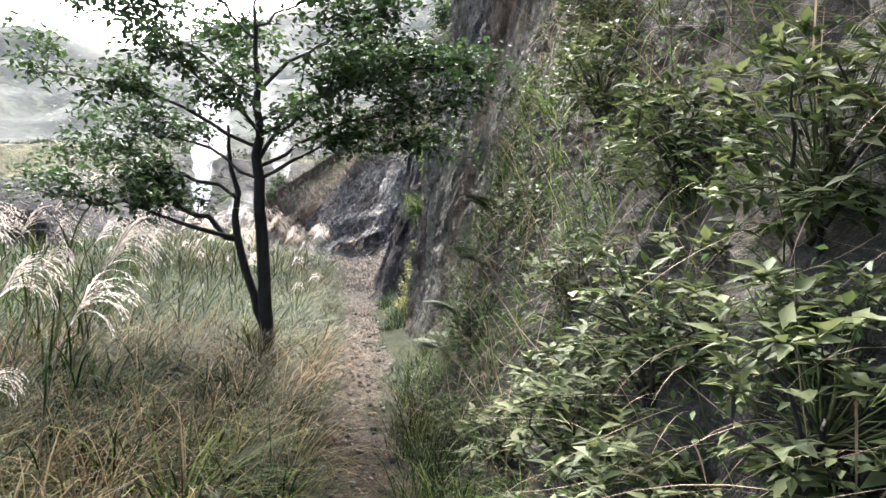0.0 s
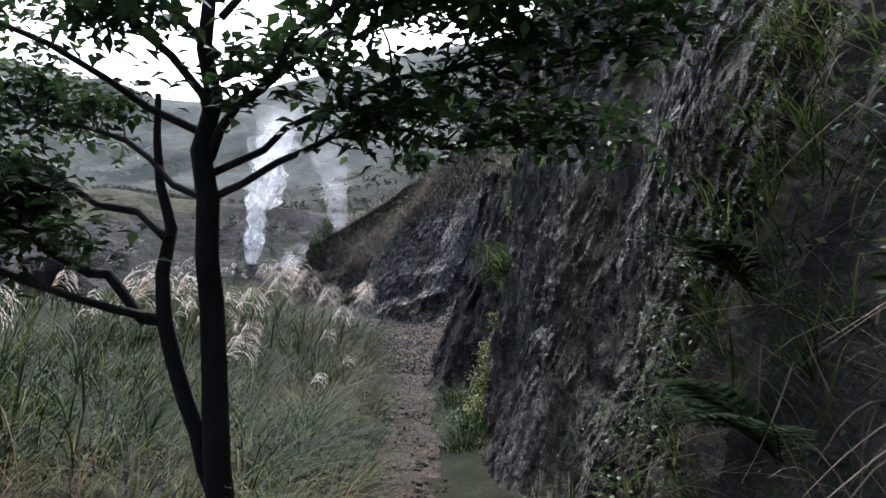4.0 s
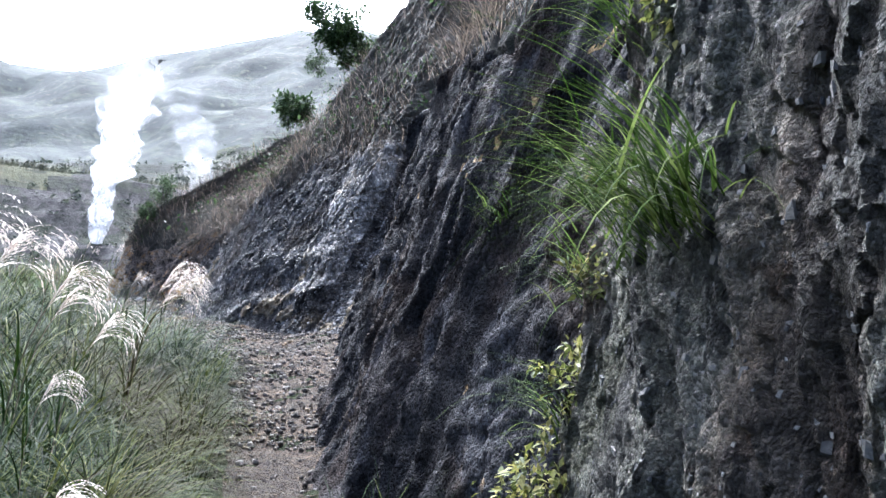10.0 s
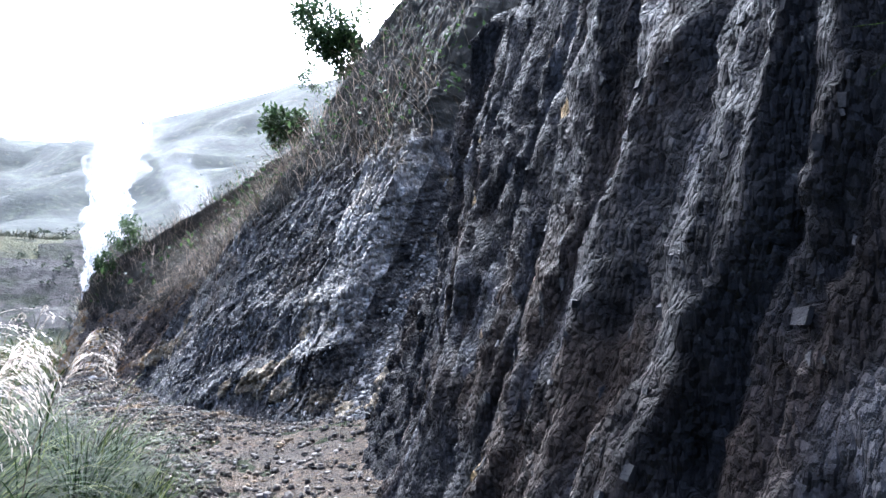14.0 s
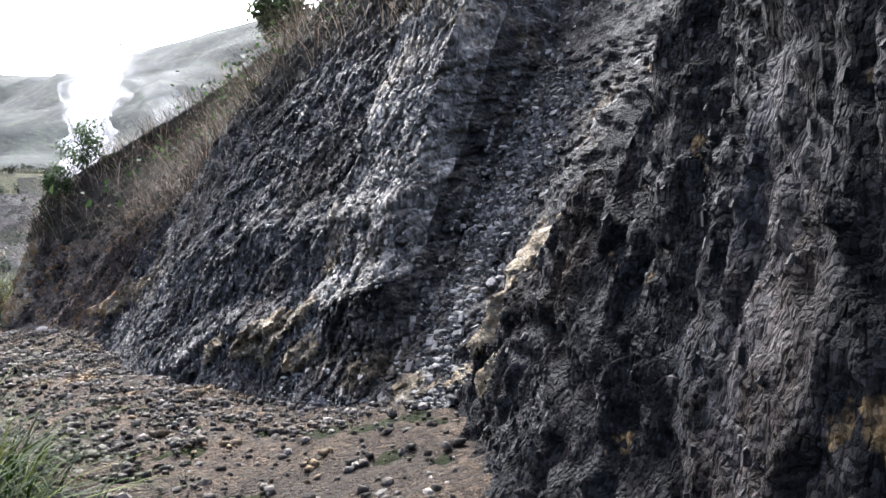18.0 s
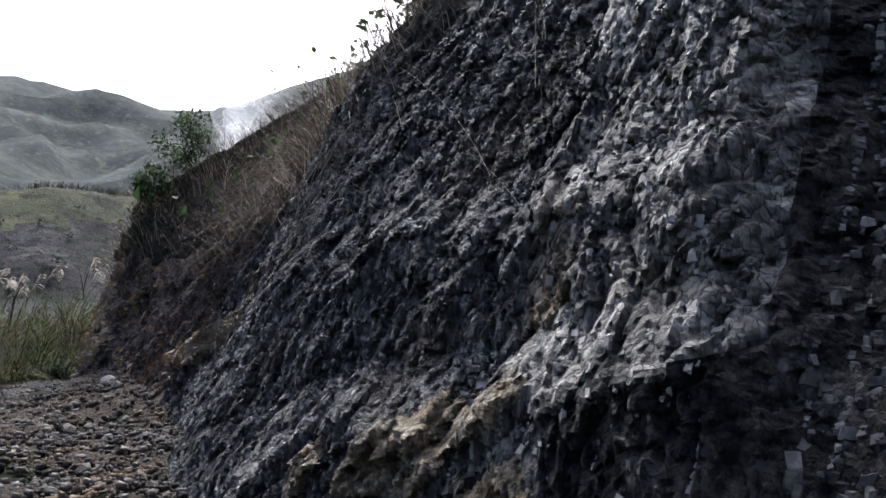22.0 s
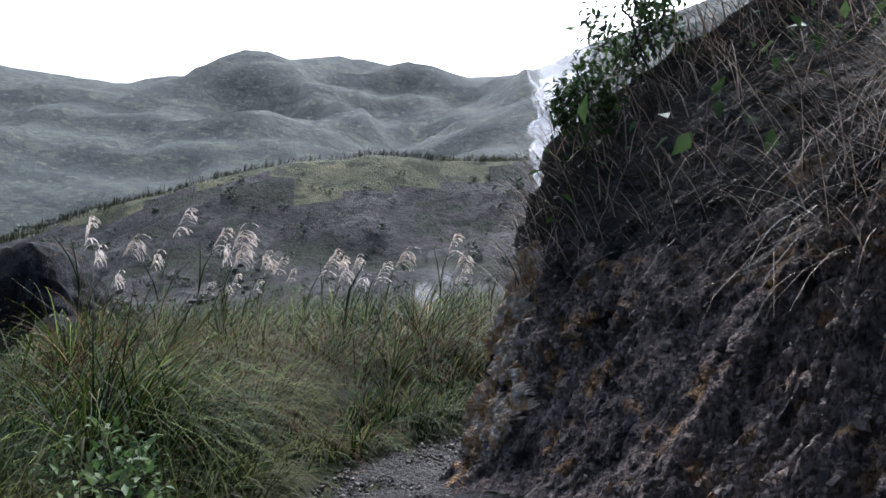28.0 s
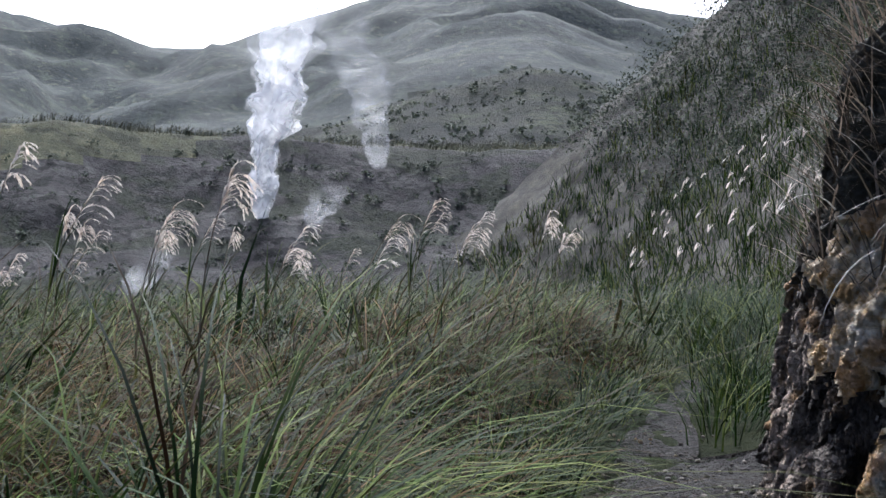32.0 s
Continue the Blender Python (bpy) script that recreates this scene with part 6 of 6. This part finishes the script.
def build_stones():
    rng = np.random.RandomState(61)
    meshes = [stone_mesh(i, rng.uniform(0.5, 0.85)) for i in range(8)]
    for me in meshes:
        me.materials.append(M["stone"])
    placed = 0
    while placed < 300:
        y = rng.uniform(19.5, 29.5)
        x = float(across(y, rng.uniform(-1, 1)))
        if x > foot_x(y) + 0.1:
            continue
        s = rng.choice([rng.uniform(0.012, 0.028), rng.uniform(0.025, 0.05)])
        ob = new("stone", meshes[rng.randint(8)])
        ob.parent = PATH_OB
        ob.matrix_local = pose(x, y, float(ground_z(np.array([x]), np.array([y]))[0]) + s * 0.35, rng.uniform(-25, 25), rng.uniform(-25, 25), rng.uniform(0, 360)) @ Matrix.Diagonal((s * rng.uniform(0.8, 1.5), s, s, 1))
        placed += 1
    bag = Bag()
    rough = block_shapes(rng, 8) * [0.85, 0.85, 0.65]
    angular = []
    for k in range(8):
        me = stone_mesh(20 + k, rng.uniform(0.45, 0.8))
        me.polygons.foreach_set("use_smooth", np.zeros(len(me.polygons), bool))
        me.materials.append(M["grey_chip"])
        angular.append(me)
    def heap(bag, at, size):
        which = rng.randint(0, 8, len(at))
        for k in range(8):
            c, sz = at[which == k], size[which == k]
            a = rng.uniform(0, 6.28, len(c))
            v = rough[k][None] * (sz[:, None, None] * rng.uniform(0.7, 1.3, (len(c), 1, 3)))
            ca, sa = np.cos(a)[:, None], np.sin(a)[:, None]
            v = np.stack([v[..., 0] * ca - v[..., 1] * sa, v[..., 0] * sa + v[..., 1] * ca, v[..., 2]], -1) + c[:, None]
            bag.add(v, BOX_FACES[None] + (np.arange(len(c)) * 8)[:, None, None])
    n = 11000
    y = np.where(rng.rand(n) < 0.2, rng.uniform(-3, 34, n), np.where(rng.rand(n) < 0.35, np.where(rng.rand(n) < 0.5, rng.uniform(29, 33, n), rng.uniform(18.5, 24, n)), rng.uniform(23.5, 29.5, n)))
    x = across(y, rng.uniform(-1.1, 1.0, n))
    ok = x < foot_x(y) + 0.12
    x, y = x[ok], y[ok]
    s = np.where(y > 29.3, 0.55, 1.0) * np.where(rng.rand(len(x)) < 0.6, rng.uniform(0.006, 0.014, len(x)), rng.uniform(0.012, 0.026, len(x)))
    heap(bag, np.c_[x, y, ground_z(x, y) + s * 0.3 + 0.018], s)
    ob = bag.ob("rubble", M["stone"], PATH_OB)
    tagged(ob, kind="stuff")
    # scree in the gully and on ledges
    bag = Bag()
    def chute(n):
        y = rng.normal(23.74, 0.055, n)
        h = rng.uniform(0, 1, n) ** 1.2 * 2.3
        low = rng.rand(n) < 0.4
        return np.where(low, rng.uniform(23.4, 24.7, n), y), np.where(low, np.abs(rng.normal(0, 0.13, n)), h)
    def shelf(n):
        y = rng.uniform(24.05, 24.85, n)
        high = rng.rand(n) < 0.55
        return y, np.where(high, along(HIGH_LEDGE, y), along(LOW_LEDGE, y)) + rng.uniform(0.0, 0.16, n)
    y, h = chute(5200)
    heap(bag, all_on_cliff(y, h, 0.02), rng.uniform(0.007, 0.022, len(y)))
    y, h = shelf(800)
    pale = Bag()
    heap(pale, all_on_cliff(y, h, 0.06) + [0, 0, 0.01], rng.uniform(0.004, 0.016, len(y)))
    tagged(pale.ob("ledge_stones", M["grey_chip"], smooth=False), "grey loose chips of rock lying along the ledge", "stones", kind="stuff")
    y, h = (np.r_[a, b] for a, b in zip(chute(240), shelf(60)))
    for c in all_on_cliff(y, h, 0.03):
        s = rng.uniform(0.016, 0.042)
        ob = new("stone", angular[rng.randint(8)])
        ob.parent = CLIFF["cliff_gully"]
        ob.matrix_local = pose(*c, rng.uniform(-30, 30), rng.uniform(-30, 30), rng.uniform(0, 360)) @ Matrix.Diagonal((s * rng.uniform(0.8, 1.6), s, s * 0.8, 1))
    ob = bag.ob("scree", M["grey_chip"], smooth=False)
    tagged(ob, "loose grey scree lying in the gully", "scree", kind="stuff")


build_stones()
build_valley_cover()


def boulder(name, c, size, material, label, seed, turn=0):
    rng = np.random.RandomState(seed)
    bm = bmesh.new()
    bmesh.ops.create_icosphere(bm, subdivisions=4, radius=1)
    co = np.array([v.co for v in bm.verts])
    planes = rng.normal(0, 1, (16, 3))
    planes /= np.linalg.norm(planes, axis=1, keepdims=True)
    reach = rng.uniform(0.72, 1.0, 16)
    k = np.min(np.where(co @ planes.T > 0.05, reach[None] / np.maximum(co @ planes.T, 0.05), 9.0), axis=1)
    k = np.minimum(k, 1.25) + 0.06 * fbm(co[:, 0] * 4, co[:, 1] * 4, co[:, 2] * 4, 4, seed)
    for vert, f in zip(bm.verts, k):
        vert.co *= f
    me = bpy.data.meshes.new(name)
    bm.to_mesh(me)
    bm.free()
    me.materials.append(material)
    ob = new(name, me)
    ob.matrix_world = pose(*c, rng.uniform(-20, 20), rng.uniform(-20, 20), turn) @ Matrix.Diagonal((*size, 1))
    return tagged(ob, label, "stone")


def build_boulders():
    rng = np.random.RandomState(97)
    for i, (x, y, size) in enumerate([(-14.5, 38.2, 0.9), (-15.3, 38.0, 1.2), (-16.1, 37.5, 1.3), (-16.8, 36.8, 1.1), (-15.7, 39.1, 1.2), (-14.0, 38.9, 0.7), (-13.6, 37.4, 0.5)]):
        z = float(ground_z(np.array([x]), np.array([y]))[0])
        boulder("outcrop", (x, y, z + size * 0.45), (size, size * 0.9, size * rng.uniform(0.85, 1.15)), M["dark_rock"], "dark craggy rock outcrop standing in low grass", 30 + i, i * 50)
    boulder("pale_stone", (-3.61, 29.48, 0.5), (0.075, 0.065, 0.055), M["white_stone"], "single white stone lying on the gravel", 3)
    boulder("pale_stone", (-2.54, 29.6, 1.46), (0.1, 0.06, 0.06), M["white_stone"], "white stone stuck in the dark slope", 4, 30)
    boulder("pale_stone", (-3.43, 30.8, 1.42), (0.05, 0.05, 0.05), M["white_stone"], "small white stone stuck in the dark slope", 5)


build_boulders()


# ---- broken rock on the cliff ----
def build_blocks(name, count, single, size, tall, material, seed, lo=0.05, bias=0.0, start=0.0, crusted=False):
    """Broken pieces that stick out of one stretch of the cliff: the larger ones apart, the small ones together."""
    rng = np.random.RandomState(seed)
    grid, h, green, crust = GRID[name]
    n = count * (60 if crusted else 2)
    i = rng.randint(int(start * grid.shape[0]), grid.shape[0] - 1, n)
    j = np.searchsorted(h, lo + rng.uniform(0, 1, n) ** (1 + bias) * np.minimum(green[i], 4.2)).clip(1, len(h) - 2)
    i = i.clip(6, grid.shape[0] - 7)
    j = j.clip(4, len(h) - 5)
    bare = (crust[i, j] > 0.0) & (crust[i, j] < 0.5) if crusted else crust[i, j] < 0.05
    i, j = i[bare][:count], j[bare][:count]
    count = len(i)
    single = min(single, count // 2)
    p = grid[i, j]
    a, b = grid[i + 6, j] - grid[i - 6, j], grid[i, j + 4] - grid[i, j - 4]
    nrm = np.cross(b, a)
    nrm /= np.linalg.norm(nrm, axis=1, keepdims=True) + 1e-9
    nrm[nrm[:, 0] > 0.5] *= -1
    up = b / (np.linalg.norm(b, axis=1, keepdims=True) + 1e-9) + rng.normal(0, 0.2, (count, 3)) + [0, 0.12, 0.2]
    up /= np.linalg.norm(up, axis=1, keepdims=True)
    side = np.cross(up, nrm)
    side /= np.linalg.norm(side, axis=1, keepdims=True) + 1e-9
    out = np.cross(side, up)
    s = size[0] + (size[1] - size[0]) * rng.uniform(0, 1, count) ** 2.5
    s[:single] = rng.uniform(size[1] * 0.6, size[1] * 1.15, single)
    sx, sy, sz = s * rng.uniform(0.6, 1.2, count), s * rng.uniform(0.45, 0.9, count), s * rng.uniform(0.7, tall, count)
    p = p - out * (sy * rng.uniform(0.3, 0.9, count))[:, None]
    shapes = block_shapes(rng, 10)
    meshes = []
    for k in range(10):
        me = bpy.data.meshes.new("rock")
        me.from_pydata([tuple(c) for c in shapes[k]], [], [tuple(int(q) for q in f) for f in BOX_FACES])
        me.materials.append(material)
        meshes.append(me)
    for k in range(single):
        ob = new("rock", meshes[k % 10])
        ob.parent = CLIFF[name]
        m = Matrix((side[k] * sx[k], out[k] * sy[k], up[k] * sz[k])).transposed().to_4x4()
        m.translation = p[k]
        ob.matrix_local = m
    v = block_shapes(rng, count - single)
    r = slice(single, count)
    v = p[r, None] + v[..., :1] * (side * sx[:, None])[r, None] + v[..., 1:2] * (out * sy[:, None])[r, None] + v[..., 2:] * (up * sz[:, None])[r, None]
    f = BOX_FACES[None] + (np.arange(count - single) * 8)[:, None, None]
    ob = mesh_np("broken_rock", v.reshape(-1, 3), f.reshape(-1, 4), material, CLIFF[name], smooth=False)
    tagged(ob, kind="stuff")


build_blocks("cliff_wet_face", 1500, 60, (0.004, 0.014), 1.8, M["wet_chip"], 701)
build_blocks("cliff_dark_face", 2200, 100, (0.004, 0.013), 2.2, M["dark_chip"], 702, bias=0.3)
build_blocks("cliff_wet_face", 1700, 60, (0.003, 0.010), 1.6, M["wet_chip"], 707, start=0.6)
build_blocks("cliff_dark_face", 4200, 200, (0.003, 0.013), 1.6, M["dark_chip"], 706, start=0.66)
build_blocks("cliff_buttress", 700, 120, (0.004, 0.012), 2.2, M["pale_chip"], 703)
build_blocks("cliff_gully", 900, 60, (0.008, 0.024), 1.8, M["grey_chip"], 708)
build_blocks("cliff_spur", 5500, 140, (0.003, 0.010), 1.9, M["grey_chip"], 704)
build_blocks("cliff_nose", 2600, 250, (0.004, 0.015), 1.5, M["ochre_chip"], 705, bias=0.5)
build_blocks("cliff_dark_face", 350, 60, (0.006, 0.022), 1.4, M["yellow_crust"], 711, start=0.8, crusted=True)
build_blocks("cliff_buttress", 200, 30, (0.006, 0.022), 1.4, M["yellow_crust"], 712, crusted=True)
build_blocks("cliff_spur", 450, 60, (0.006, 0.022), 1.4, M["yellow_crust"], 713, crusted=True)
build_blocks("cliff_nose", 400, 60, (0.006, 0.020), 1.4, M["crust"], 714, crusted=True)


# ---- weeds at the corner of the wet face, dead stalks on the spur ----
def build_corner_weeds():
    for i, (y, h, r) in enumerate([(14.5, 0.25, 0.27), (14.45, 0.6, 0.25), (14.4, 0.95, 0.2), (14.75, 0.3, 0.24), (14.15, 0.25, 0.22), (14.45, 1.35, 0.15), (13.9, 2.6, 0.12), (14.4, 1.7, 0.12)]):
        shrub("corner_weed", on_cliff(y, h, r * 0.4), (r * 0.75, r, r * 1.1), int(900 * (r / 0.25) ** 2), 0.042, M["weed_leaf"], "yellow-green leafy weed at the corner of the rock", 800 + i, droop=0.1, category="weed")
    for i, (x, y, r) in enumerate([(0.3, 14.0, 0.16), (0.2, 14.5, 0.14), (-5.45, 29.35, 0.2), (-5.75, 29.6, 0.24), (-5.2, 29.15, 0.16)]):
        z = float(ground_z(np.array([x]), np.array([y]))[0])
        shrub("ground_weed", (x, y, z + r * 0.8), (r, r, r * 0.8), int(260 * (r / 0.2) ** 2), 0.06, M["fern"], "low broad-leaved green weed among the grass", 820 + i, category="weed")


build_corner_weeds()


def build_dead_stalks():
    """Long dead canes leaning over the spur, each a thing of its own."""
    rng = np.random.RandomState(91)
    lines = [((-1.13, 25.5, 1.75), (-1.5, 25.3, 1.2)), ((-1.3, 25.72, 1.52), (-1.42, 25.42, 1.36)), ((-1.56, 25.98, 1.3), (-1.7, 26.2, 0.95)), ((-1.68, 26.25, 1.04), (-1.8, 26.5, 0.75)), ((-1.14, 25.6, 1.8), (-1.35, 25.62, 1.42)),
             ((-1.3, 26.2, 1.95), (-1.5, 26.1, 1.6)), ((-1.2, 25.9, 2.1), (-1.36, 25.95, 1.7)), ((-1.4, 26.6, 2.0), (-1.58, 26.35, 1.65)), ((-1.1, 25.6, 2.0), (-1.42, 25.75, 1.68)), ((-1.25, 26.0, 1.72), (-1.1, 25.45, 1.7)),
             ((-1.35, 26.4, 1.85), (-1.2, 25.8, 1.78)), ((-1.1, 25.4, 1.95), (-1.28, 25.45, 1.65)), ((-1.2, 25.75, 1.9), (-1.42, 26.0, 1.5)), ((-1.7, 27.0, 1.7), (-1.95, 26.8, 1.2)), ((-2.0, 27.6, 1.7), (-2.3, 27.4, 1.1)), ((-0.2, 24.9, 1.9), (-0.5, 24.8, 1.35)), ((0.3, 24.85, 2.0), (0.05, 24.75, 1.55)), ((-0.9, 25.2, 1.8), (-1.15, 25.1, 1.2))]
    for a, b in lines:
        bag = Bag()
        line = bent(a, b, rng.uniform(-0.01, 0.02), 8, 0.003, rng)
        bag.add(*tube(line, np.linspace(0.0017, 0.0009, 8), 5))
        for k in range(rng.randint(0, 3)):
            i = rng.randint(1, 7)
            bag.add(*tube(bent(line[i], line[i] + rng.normal(0, 0.07, 3), 0.01, 4, 0.004, rng), np.linspace(0.001, 0.0006, 4), 4))
        tagged(bag.ob("dead_stalk", M["grey_straw"]), "long grey dead stalk leaning on the rock", "dead stalk", "dead stalks on the rock")


build_dead_stalks()
